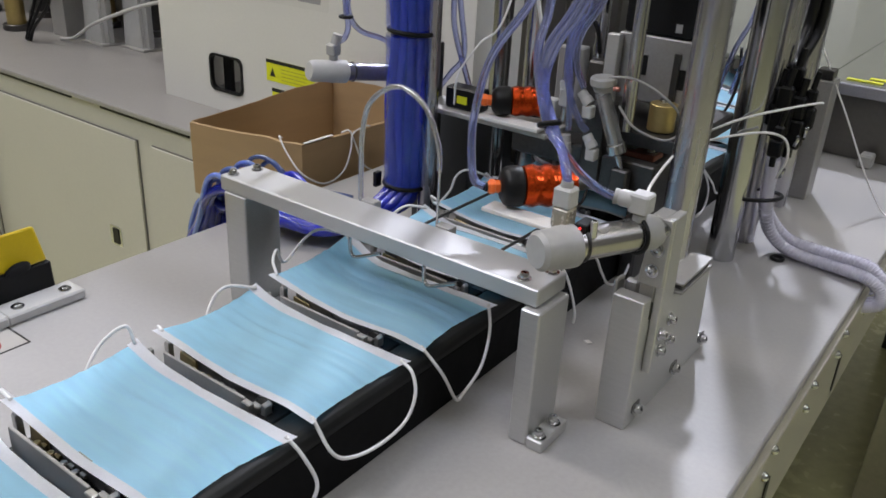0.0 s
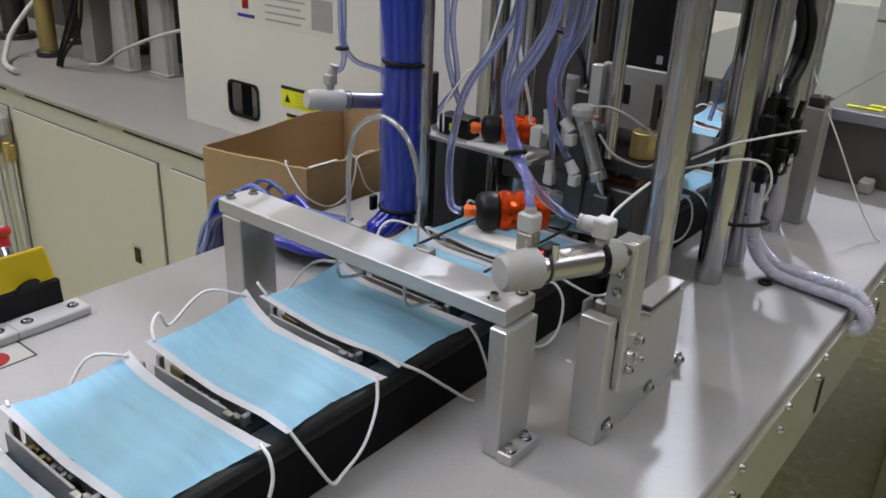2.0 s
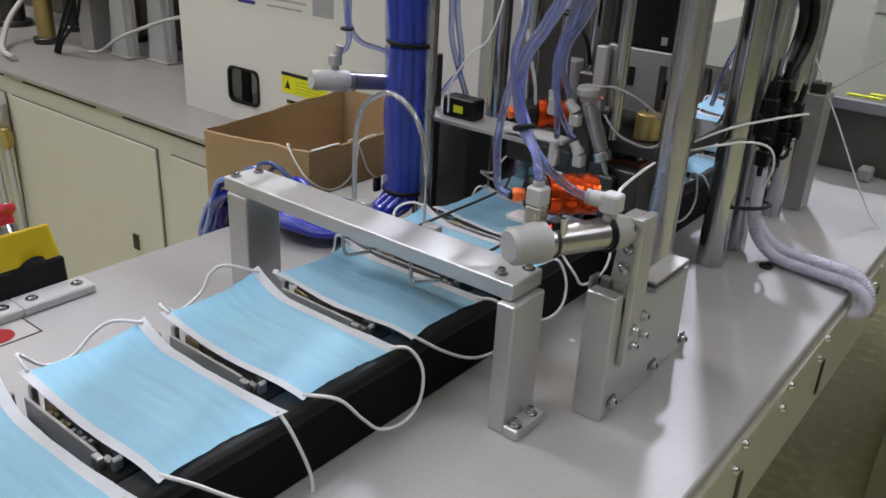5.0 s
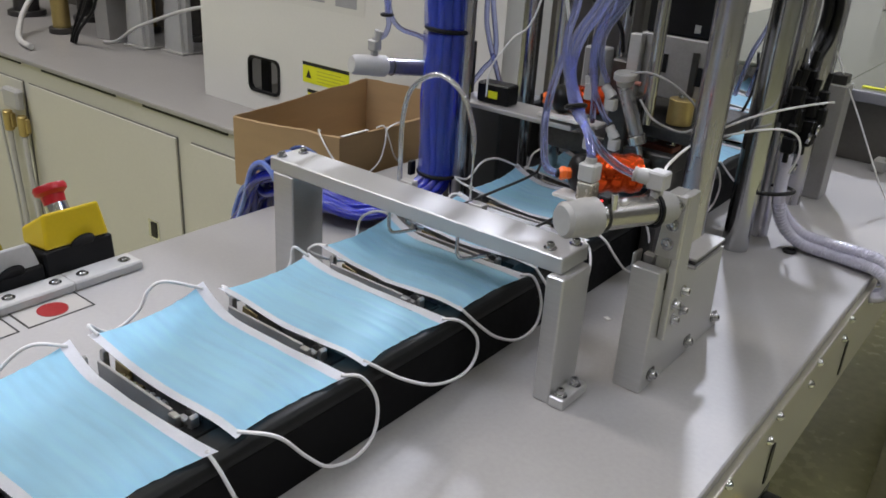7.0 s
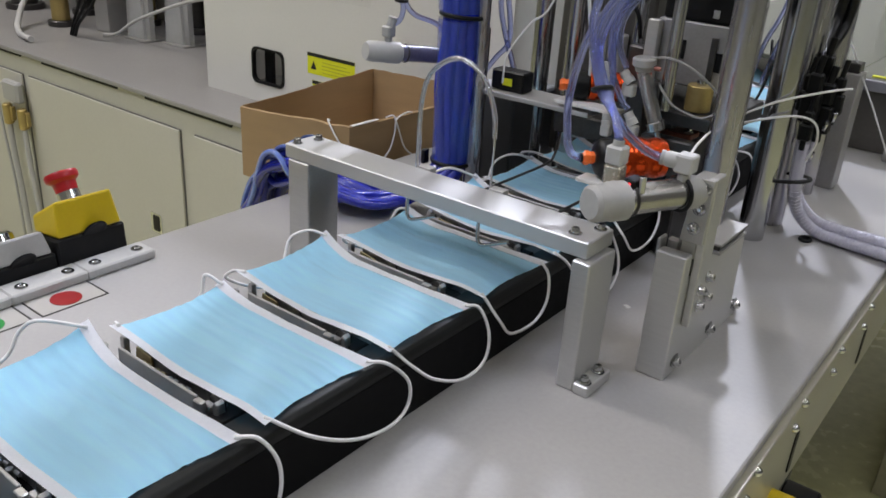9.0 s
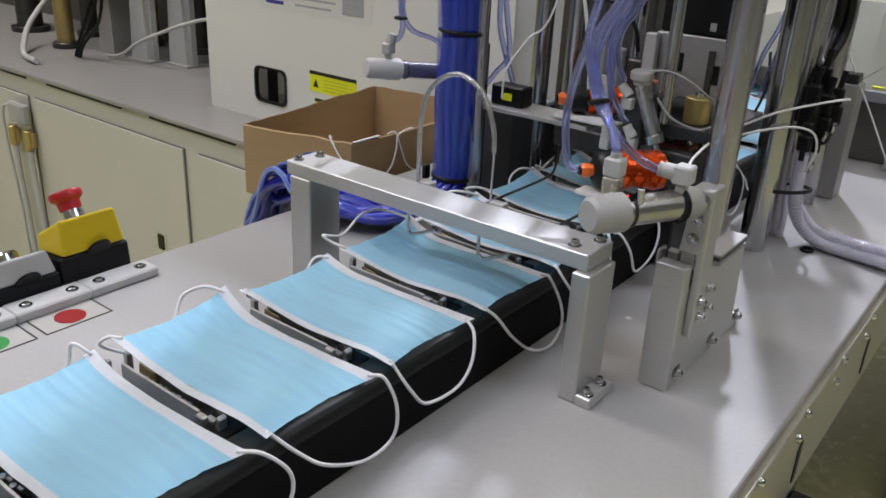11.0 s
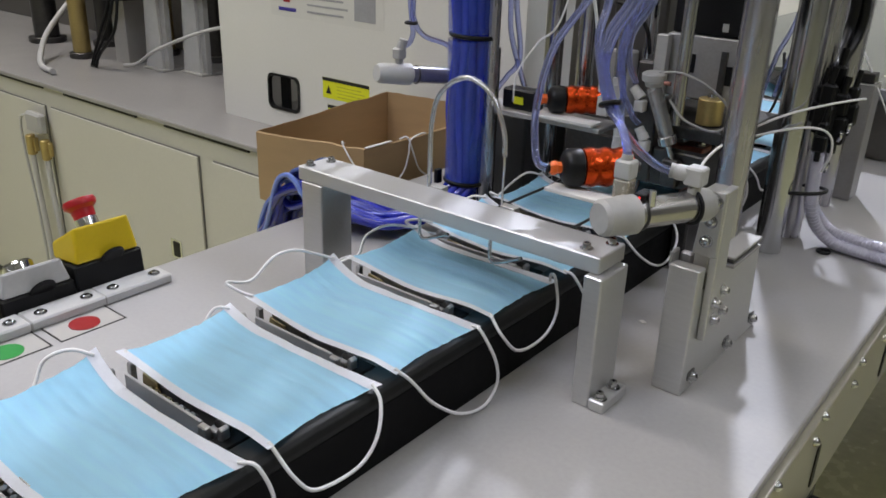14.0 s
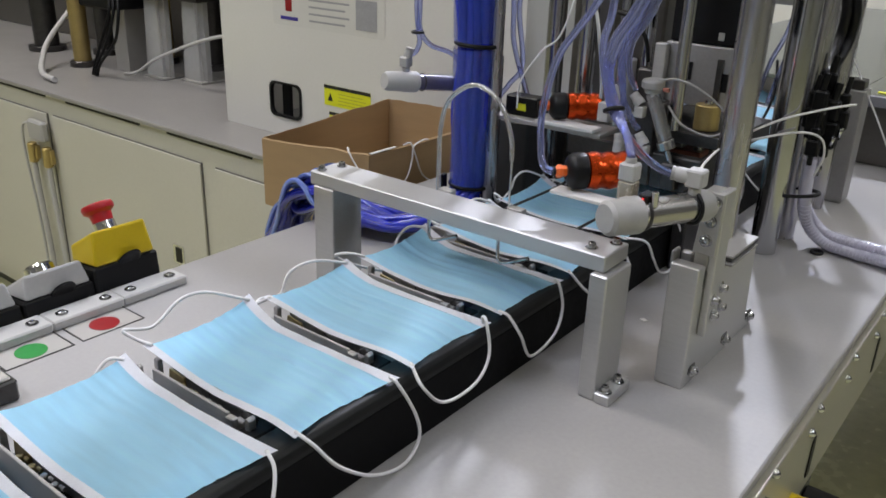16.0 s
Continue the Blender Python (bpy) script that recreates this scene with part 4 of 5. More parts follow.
def far_towers():
    """The other machine on the cabinet, beside the enclosure."""
    for x, y in ((-1.73, 0.83), (-1.605, 0.87)):
        t = thing("gusset_tower", (x, y, 0.757), "clear acrylic gusset tower on the cabinet top", "bracket", "gusset towers")
        part("web", prism([(x - 0.052, 0.7575), (x + 0.030, 0.7575), (x + 0.010, 1.25), (x - 0.016, 1.25)], "y", y, y + 0.010, 0.001), M_ACRYLIC, t, "clear acrylic gusset")
        part("post", box(x + 0.012, x + 0.042, y + 0.0125, y + 0.030, 0.7575, 1.25, 0.001), M_ACRYLIC, t)
        part("foot", box(x - 0.056, x + 0.046, y - 0.010, y + 0.07, 0.7572, 0.7635, 0.001), M_ALU_MATT, t)
        part("head_block", box(x - 0.05, x + 0.06, y - 0.02, y + 0.07, 0.985, 1.035, 0.002), M_DARK_STEEL, t)
    for x, y, r, mat, nm in ((-2.05, 0.78, 0.026, M_BRASS, "brass"), (-2.2, 0.95, 0.03, M_DARK_STEEL, "dark steel"), (-1.93, 1.0, 0.025, M_BRASS, "brass"), (-1.75, 1.05, 0.04, M_DARK_STEEL, "dark steel"), (-2.4, 0.85, 0.04, M_DARK_STEEL, "dark steel"), (-1.38, 1.0, 0.04, M_DARK_STEEL, "dark steel")):
        g = thing("guide_column", (x, y, 0.757), "round " + nm + " guide column on the cabinet top", "column", "guide columns")
        part("shaft", rod((x, y, 0.765), (x, y, 1.3), r, 18), mat, g)
        part("flange", rod((x, y, 0.7572), (x, y, 0.775), r * 1.5, 20, 0.002), M_DARK_STEEL, g)
    m = thing("drive_motor", (-1.78, 0.82, 0.90), "black drive motor with cables on a steel pedestal", "motor")
    part("housing", box(-2.0, -1.82, 0.76, 0.90, 0.945, 1.18, 0.006), M_BLACK, m)
    part("pedestal", box(-1.93, -1.86, 0.82, 0.89, 0.7575, 0.9445, 0.002), M_ALU_MATT, m)
    # Sheet added behind the columns to darken what lies beyond them.
    part("rear_frame", box(-3.3, -1.20, 1.08, 1.14, 0.7575, 1.55, 0.003), M_COVER, m, "dim brown grey frame sheet")
    part("press_beam", box(-2.5, -1.25, 0.86, 0.98, 1.02, 1.09, 0.003), M_DARK_STEEL, m)
    for k, dx in enumerate((0.0, 0.02, 0.045)):
        part("cable", tube([(-1.82 + dx, 0.755, 1.0), (-1.79 + dx, 0.735, 0.95), (-1.83 + dx * 1.5, 0.725, 0.87), (-1.87 + dx * 0.6, 0.72, 0.80), (-1.885 + dx * 0.5, 0.715, 0.762)], 0.0045, 8), M_BLACK, m, "black cable")
    w = thing("white_hose", (-1.6, 0.62, 0.76), "thin white hose lying across the cabinet top", "hose")
    part("run", tube([(-1.30, 0.80, 0.935), (-1.418, 0.80, 0.91), (-1.533, 0.80, 0.876), (-1.688, 0.80, 0.821), (-1.77, 0.79, 0.775), (-1.83, 0.785, 0.7635)], 0.0048, 8), M_WHITE, w)
    w = thing("white_hose", (-2.0, 0.62, 0.76), "white hose lying on the cabinet top", "hose")
    part("run", tube([(-2.15, 0.85, 0.95), (-2.12, 0.72, 0.84), (-2.05, 0.65, 0.785), (-1.95, 0.60, 0.768), (-1.85, 0.58, 0.768)], 0.0085, 8), M_WHITE, w)


far_towers()


# ---- blue tube bundle ----
def tube_bundle():
    b = thing("tube_bundle", (-0.147, 0.235, T), "thick bundle of blue air tubes tied with black straps", "tube bundle")
    rnd = random.Random(4)
    spots = [(0, 0)] + [(0.009 * math.cos(a), 0.009 * math.sin(a)) for a in [k * 2 * math.pi / 6 for k in range(6)]] + [(0.0178 * math.cos(a), 0.0178 * math.sin(a)) for a in [0.2 + k * 2 * math.pi / 12 for k in range(12)]]
    cx, cy = -0.150, 0.235

    def w(s):
        return rnd.uniform(-s, s)
    for k, (dx, dy) in enumerate(spots):
        s2 = k / len(spots)
        pts = [(cx + dx * 1.3 + w(0.006), cy + dy * 1.2, 1.62), (cx - 0.006 + dx * 1.2 + w(0.006), cy + dy, 1.25), (cx + 0.003 + dx, cy + dy, 1.098), (cx + dx * 1.15 + w(0.004), cy + dy * 1.1, 1.02), (cx + dx * 1.1 + w(0.003), cy + dy, 0.96), (cx + dx * 0.95, cy + dy * 0.95, 0.924)]
        pts += [(cx - 0.012 + dx, cy - 0.022 + dy, 0.892 + rnd.uniform(0, 0.012)), (cx - 0.05, cy - 0.075 + s2 * 0.075, 0.862 + rnd.uniform(0, 0.020)), (cx - 0.11, cy - 0.105 + s2 * 0.085, 0.862 + rnd.uniform(0, 0.022)), (-0.325, 0.140 + s2 * 0.080 + w(0.01), 0.866 + rnd.uniform(0, 0.035)),
                (-0.375 + w(0.012), 0.140 + s2 * 0.07, 0.872 + w(0.022)), (-0.41 + w(0.02), 0.145 + s2 * 0.06, 0.835 + w(0.02)), (-0.435 + w(0.02), 0.15 + s2 * 0.06, 0.76), (-0.435 + w(0.02), 0.16 + s2 * 0.06, 0.55)]
        part("air_tube", tube(pts, rnd.uniform(0.0042, 0.0056), 8, 7), M_BLUE, b)
    for z, r, c in ((1.098, 0.0245, (cx + 0.003, cy)), (0.924, 0.0235, (cx, cy))):
        part("strap", ring((*c, z), (0.05, 0.05, 1), r, 0.0026), M_BLACK, b, "black cable tie")
    for z0, z1, r0, r1 in ((0.928, 1.094, 0.0255, 0.0265), (1.102, 1.60, 0.0265, 0.034)):
        bm = bmesh.new()
        for k in range(9):
            z = z0 + (z1 - z0) * k / 8
            for a in range(28):
                r = r0 + (r1 - r0) * k / 8 + 0.0016 * noise.noise(Vector((math.cos(a / 28 * 6.283) * 2, math.sin(a / 28 * 6.283) * 2, z * 12)))
                bm.verts.new((cx + 0.002 - 0.02 * max(0, z - 1.1) * 2 * 0.3 + r * math.cos(a / 28 * 6.28319), cy + r * math.sin(a / 28 * 6.28319), z))
        bm.verts.ensure_lookup_table()
        for k in range(8):
            for a in range(28):
                q = (a + 1) % 28
                bm.faces.new((bm.verts[k * 28 + a], bm.verts[k * 28 + q], bm.verts[k * 28 + 28 + q], bm.verts[k * 28 + 28 + a])).smooth = True
        part("film_wrap", bm, M_FILM, b, "thin glossy film wrapped round the tubes")
    part("strap_tail", box(cx - 0.030, cx - 0.024, cy - 0.022, cy - 0.012, 0.918, 0.936, 0.001), M_BLACK, b)
    # paler tubes at the edge of the table
    for k in range(17):
        y = 0.140 + k * 0.0055 + w(0.002)
        top = 0.905 - 0.0045 * (k % 5)
        out = 0.006 * (k % 4)
        part("air_tube", tube([(-0.26, y + 0.04, 0.866), (-0.325, y + 0.006, 0.872 + 0.004 * (k % 3)), (-0.350, y, top - 0.008), (-0.362 - out * 0.6, y - 0.003, top), (-0.378 - out, y - 0.004, top - 0.008), (-0.392 - out, y - 0.002, top - 0.030),
                               (-0.412 - out * 1.3 + w(0.006), y, 0.835), (-0.428 - out * 1.4 + w(0.008), y, 0.77), (-0.435, y, 0.6)], 0.0035, 8, 7), M_COIL, b, "paler clear blue tube")


tube_bundle()


# ---- machine head behind the gantry ----
def post(x, y, r, top, mat, label, name="round_post"):
    p = thing(name, (x, y, T), label, "post", "posts of the machine head")
    part("shaft", rod((x, y, T + 0.0005), (x, y, top), r, 28), mat, p)
    return p


post(-0.127, 0.246, 0.0095, 1.7, M_POST, "round steel post beside the tube bundle")
post(0.158, 0.283, 0.0158, 1.7, M_POST, "thick round steel post on the table")
post(0.157, 0.461, 0.0165, 1.7, M_ROD, "thick chromed round post on the table")
post(0.160, 0.533, 0.0145, 1.7, M_POST, "round steel post on the table")
post(0.152, 0.693, 0.0160, 1.19, M_POST, "round steel post on the table")
post(-0.140, 0.405, 0.0125, 1.7, M_ROD, "chromed round post beside the conveyor")
post(-0.081, 0.385, 0.0115, 1.7, M_ROD, "chromed round post beside the conveyor")
post(-0.135, 0.84, 0.015, 1.7, M_POST, "round steel post beside the conveyor")
post(0.118, 0.86, 0.015, 1.22, M_POST, "round steel post beside the conveyor")
sq = thing("square_post", (0.19, 0.745, T), "square aluminium post with a small clamp", "post", "posts of the machine head")
part("shaft", box(0.153, 0.183, 0.735, 0.775, T + 0.0005, 1.020, 0.001), M_GREY_METAL, sq)
part("clamp", box(0.157, 0.179, 0.742, 0.768, 1.0205, 1.034, 0.001), M_DARK_STEEL, sq)
tie = thing("strap", (0.165, 0.49, 0.925), "black cable tie round the posts and hose", "cable tie")
part("band", ring((0.170, 0.489, 0.926), (-0.12, 0.1, 1), 0.0345, 0.0024), M_BLACK, tie)


def orange_valve(at, label, r, end, turn):
    """A short round vacuum valve on its white plate; it slides with its plate."""
    x, y, z = at
    v = thing("orange_valve", at, label, "valve", "orange valves")
    c, n = math.cos(radians(turn)), math.sin(radians(turn))

    def along(d):
        return (x + d * c, y + d * n, z)
    ribs = [(0, r * 0.80)]
    for k in range(25):
        ribs.append((0.02 + 0.96 * k / 24, r * (0.985 + 0.042 * math.cos(2 * math.pi * 3 * (k / 24) + math.pi))))
    body = turned(along(0.0262), along(end), ribs + [(1, r * 0.82)], 40)
    for f in body.verts:
        f.co.z = z + (f.co.z - z) * 1.04
    part("body", body, M_ORANGE, v, "ribbed orange metal body")
    part("cap", turned(along(0.003), along(0.026), [(0, r * 0.45), (0.06, r * 0.66), (0.18, r * 0.88), (0.36, r * 0.99), (0.8, r * 1.02), (0.94, r), (1, r * 0.9)], 36), M_BLACK, v, "black plastic cap")
    part("nozzle", turned(along(-0.010), along(0.0028), [(0, 0.0052), (0.2, 0.0080), (0.55, 0.0080), (0.6, 0.0068), (1, 0.0068)], 6), M_ORANGE_P, v, "orange hose nozzle")
    part("hose_collar", turned(along(-0.0125), along(-0.0102), [(0, 0.0052), (1, 0.0052)], 14), M_BLACK, v)
    part("plate", box(x - 0.010, x + end + 0.006, y - 0.011, y + 0.014, z - r - 0.0052, z - r - 0.0008, 0.0008), M_PAPER, v, "white carrier plate")
    part("stem", rod(along(end + 0.0002), along(end + 0.012), 0.006, 16), M_DARK_STEEL, v)
    return v


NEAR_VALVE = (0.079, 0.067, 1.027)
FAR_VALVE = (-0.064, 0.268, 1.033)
near_valve = orange_valve((-0.020, 0.232, 0.966), "round orange and black vacuum valve over the masks", 0.0212, 0.082, 47)
part("feed_hose", tube([(0.04, 0.26, 1.40), (0.01, 0.252, 1.20), (-0.010, 0.25, 1.149), (-0.046, 0.245, 1.093), (-0.059, 0.24, 1.029), (-0.050, 0.228, 0.987), (-0.040, 0.221, 0.970), (-0.0285, 0.2228, 0.966)], 0.0044, 10, 8), M_CLEAR, near_valve, "clear blue air hose")
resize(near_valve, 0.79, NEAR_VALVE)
far_valve = orange_valve((-0.083, 0.305, 1.021), "round orange and black vacuum valve on a white bracket", 0.0172, 0.070, 40)
part("clamp", box(-0.0155, -0.0005, 0.318, 0.334, 1.010, 1.034, 0.001), M_WHITE, far_valve, "white square clamp")
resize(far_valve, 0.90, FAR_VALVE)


def valve_bench():
    b = thing("valve_bench", (-0.12, 0.36, T), "dark grey housing carrying a pale bracket plate", "housing")
    part("housing", box(-0.205, -0.136, 0.345, 0.46, T + 0.0005, 0.985, 0.003), M_GREY_BOX, b)
    p = thing("valve_bracket", (-0.1, 0.32, 0.99), "pale bracket plate with a black sensor block", "bracket")
    part("bracket_plate", box(-0.190, -0.012, 0.300, 0.352, 0.9865, 0.9925, 0.001), M_ALU_MATT, p, "pale bracket plate")
    part("sensor_block", box(-0.158, -0.110, 0.312, 0.336, 0.993, 1.018, 0.002), M_BLACK, p)
    part("sensor_label", box(-0.140, -0.126, 0.3112, 0.3118, 1.000, 1.009, 0), M_WARN, p)
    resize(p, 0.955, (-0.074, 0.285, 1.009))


valve_bench()


def second_cylinder():
    air_cylinder((-0.218, 0.155, 1.055), (-0.172, 0.285, 1.040), 0.0098, M_WHITE, "smoky clear air cylinder with white end cap beside the tubes", M_SMOKE)
    elbow((-0.209, 0.180, 1.0640), (0.2, 0.2, 1), M_GREY_FIT, 0.0062)
    s = thing("cylinder_stand", (-0.172, 0.30, T), "dark steel stand of the second cylinder", "stand")
    part("plate", box(-0.186, -0.158, 0.2955, 0.312, T + 0.0005, 1.075, 0.001), M_DARK_STEEL, s)
    part("side_block", box(-0.214, -0.187, 0.286, 0.300, 0.90, 0.985, 0.001), M_ALU_MATT, s)
    t = thing("air_hose", (-0.2, 0.18, 1.08), "clear blue air hoses with a black tie", "hose")
    part("hose", tube([(-0.206, 0.183, 1.083), (-0.202, 0.190, 1.088), (-0.197, 0.190, 1.100), (-0.200, 0.190, 1.118), (-0.204, 0.192, 1.15), (-0.208, 0.192, 1.30)], 0.0032, 8), M_CLEAR, t)
    part("hose", tube([(-0.176, 0.26, 1.056), (-0.182, 0.235, 1.082), (-0.193, 0.205, 1.095), (-0.199, 0.193, 1.115), (-0.199, 0.192, 1.15), (-0.200, 0.192, 1.30)], 0.0032, 8), M_CLEAR, t)
    part("tie", ring((-0.2005, 0.1905, 1.110), (0, 0, 1), 0.0062, 0.0018), M_BLACK, t)


second_cylinder()


def drive_head():
    d = thing("servo_drive", (0.02, 0.52, 1.0), "black servo motor on an aluminium gearbox", "motor")
    part("gearbox", box(-0.030, 0.064, 0.505, 0.575, 1.010, 1.090, 0.0015), M_GREY_METAL, d, "cast grey gearbox")
    for px, pz in ((0.008, 1.055), (0.058, 1.045)):
        # Black patches on the closed face stand for dark holes in shade.
        part("port", box(px - 0.006, px + 0.004, 0.5035, 0.5048, pz - 0.012, pz + 0.012, 0), M_BLACK, d)
    part("gear_strip", box(0.046, 0.054, 0.5005, 0.5045, 1.012, 1.075, 0.0005), M_DARK_STEEL, d)
    part("side_plate", box(-0.038, -0.022, 0.490, 0.5035, 1.000, 1.088, 0.001), M_ALU, d)
    part("motor_body", box(-0.026, 0.066, 0.507, 0.572, 1.0905, 1.34, 0.004, 2), M_BLACK, d, "black servo motor")
    part("motor_mark", box(0.040, 0.048, 0.5068, 0.5076, 1.098, 1.108, 0), M_ALU, d)
    part("brass_bush", rod((0.048, 0.488, 0.985), (0.048, 0.488, 1.018), 0.0165, 24, 0.001), M_BRASS, d, "brass bush")
    part("bush_rod", rod((0.048, 0.488, 1.018), (0.048, 0.488, 1.024), 0.006, 12), M_STEEL, d)
    part("base_plate", box(-0.055, 0.080, 0.455, 0.570, 0.968, 0.984, 0.001), M_DARK_STEEL, d)
    part("bracket_arm", box(-0.065, -0.0385, 0.50, 0.52, 0.985, 1.05, 0.003), M_DARK_STEEL, d)
    part("cable", tube([(-0.05, 0.50, 1.06), (-0.055, 0.495, 1.09), (-0.08, 0.50, 1.115), (-0.11, 0.51, 1.12)], 0.003, 8), M_BLACK, d)
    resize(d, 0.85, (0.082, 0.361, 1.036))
    f = thing("guide_frame", (0.0, 0.5, 1.0), "chromed guide rods on a dark press bed", "frame")
    for x, y, z in ((0.081, 0.303, 1.024), (-0.020, 0.362, 0.992), (-0.005, 0.40, 0.992)):
        part("guide_rod", rod((x, y, z), (x, y, 1.7), 0.0072, 20), M_ROD, f, "chromed guide rod")
    part("rear_beam", box(-0.15, 0.13, 0.835, 0.87, 1.12, 1.15, 0.001), M_ALU_MATT, f)
    part("press_bed", box(-0.062, 0.112, 0.318, 0.43, 0.966, 0.9915, 0.002), M_DARK_STEEL, f, "dark steel press bed")
    part("bed_leg", box(0.0875, 0.105, 0.322, 0.425, T + 0.0005, 0.9655, 0.002), M_DARK_STEEL, f)
    # This second slab is added to hide the masks behind it from the camera.
    part("press_bed", box(-0.05, 0.100, 0.4305, 0.60, 0.966, 0.9885, 0.002), M_DARK_STEEL, f)
    for x in (-0.051, 0.0415):
        part("hold_down_rod", tube([(x, 0.146, 0.9305), (x, 0.20, 0.9305), (x, 0.29, 0.931), (x, 0.312, 0.938), (x, 0.322, 0.968)], 0.0016, 8, 6), M_DARK_STEEL, f, "thin dark hold-down rod")
    part("slide_plate", box(0.040, 0.110, 0.320, 0.345, 0.9918, 0.9985, 0.001), M_COPPER, f, "dull copper-red slide plate")
    for x, y in ((0.050, 0.332), (0.102, 0.332), (0.104, 0.37)):
        bolt(f, (x, y, 0.9986 if y < 0.35 else 0.9916), r=0.0036, h=0.005)
    part("slide_block", box(0.066, 0.086, 0.324, 0.340, 0.9987, 1.006, 0.0015), M_TAB, f)
    # Backing sheet added so that the gaps between the posts stay dark.
    part("rear_plate", box(-0.138, -0.074, 0.445, 0.47, 0.9, 1.39, 0.002), M_COVER, f)
    part("rear_block", box(-0.072, 0.0, 0.43, 0.48, 1.03, 1.39, 0.003), M_COVER, f)
    part("rear_block", box(-0.060, -0.030, 0.405, 0.4295, 0.992, 1.075, 0.002), M_GREY_FIT, f)
    part("rear_block", box(-0.06, 0.02, 0.62, 0.70, 1.02, 1.30, 0.002), M_DARK_STEEL, f)
    part("rear_block", box(-0.11, -0.075, 0.58, 0.66, 0.98, 1.20, 0.002), M_ALU_MATT, f)
    part("brass_column", rod((-0.085, 0.60, 1.06), (-0.085, 0.60, 1.4), 0.008, 16), M_BRASS, f)
    p = thing("press_cylinder", (0.035, 0.36, 0.95), "tilted clear air cylinder with white cap and push-in fittings", "air cylinder")
    part("cap", turned((0.0275, 0.352, 1.066), (0.028, 0.353, 1.050), [(0, 0.0120), (0.12, 0.0138), (0.55, 0.0138), (0.7, 0.0105), (1, 0.0095)], 24), M_GREY_FIT, p, "round pale cap")
    part("barrel", rod((0.028, 0.353, 1.0495), (0.049, 0.358, 0.995), 0.0086, 22), M_GLASS, p, "clear barrel")
    part("piston_rod", rod((0.029, 0.3535, 1.045), (0.060, 0.360, 0.965), 0.0034, 12), M_STEEL, p)
    part("collar", rod((0.049, 0.358, 0.9945), (0.053, 0.359, 0.984), 0.0112, 20, 0.001), M_STEEL, p)
    part("clevis", box(0.050, 0.070, 0.352, 0.366, 0.935, 0.968, 0.002), M_DARK_STEEL, p)
    part("arm", box(0.030, 0.095, 0.367, 0.385, 0.93, 0.975, 0.002), M_DARK_STEEL, p)
    for at, out in (((0.010, 0.345, 1.044), (0.6, 0, -0.6)), ((-0.016, 0.350, 1.050), (0.2, 0, -1)), ((0.022, 0.345, 0.998), (0.5, 0, -0.7)), ((-0.008, 0.350, 0.990), (0.1, 0, -1))):
        a, o = Vector(at), Vector(out).normalized()
        f = part("fitting", join(turned(a - o * 0.004, a + o * 0.012, [(0, 0.0058), (0.5, 0.0058), (0.55, 0.0066), (1, 0.0066)], 16), box(a.x + o.x * 0.012 - 0.006, a.x + o.x * 0.012 + 0.006, a.y - 0.006, a.y + 0.006, a.z - 0.024, a.z - 0.010, 0.0015)), M_WHITE, p, "white push-in fitting")
    part("mount_block", box(0.004, 0.030, 0.366, 0.40, 0.93, 1.03, 0.002), M_DARK_STEEL, p)
    for run in ([(0.06, 0.34, 1.40), (0.035, 0.34, 1.20), (0.023, 0.34, 1.147), (-0.001, 0.345, 1.107), (-0.002, 0.345, 1.075), (0.010, 0.345, 1.051)],
                [(0.05, 0.345, 1.40), (0.025, 0.34, 1.20), (0.017, 0.34, 1.146), (-0.009, 0.345, 1.106), (-0.012, 0.348, 1.061), (-0.016, 0.35, 1.055)],
                [(0.04, 0.34, 1.40), (0.01, 0.34, 1.20), (0.003, 0.34, 1.145), (-0.011, 0.34, 1.094), (-0.006, 0.34, 1.049), (0.010, 0.343, 1.015), (0.020, 0.345, 1.005)],
                [(0.05, 0.335, 1.40), (0.02, 0.335, 1.20), (0.010, 0.335, 1.146), (-0.006, 0.336, 1.088), (-0.002, 0.337, 1.043), (-0.006, 0.35, 1.0)]):
        part("hose", tube(run, 0.0037, 10, 8), M_CLEAR, p, "clear blue air hose")
    part("loop_cable", tube([(0.034, 0.350, 1.066), (0.054, 0.36, 1.068), (0.080, 0.37, 1.058), (0.103, 0.388, 1.035), (0.110, 0.386, 1.016), (0.094, 0.38, 1.004), (0.066, 0.362, 1.016), (0.048, 0.356, 1.037)], 0.0014, 8, 8), M_GREY_FIT, p, "grey looped cable")
    part("plug", rod((0.042, 0.350, 1.056), (0.049, 0.350, 1.056), 0.0026, 12), M_COPPER, p, "small faded red plug")
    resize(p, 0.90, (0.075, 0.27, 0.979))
    return d, p


servo_drive, press_cylinder = drive_head()


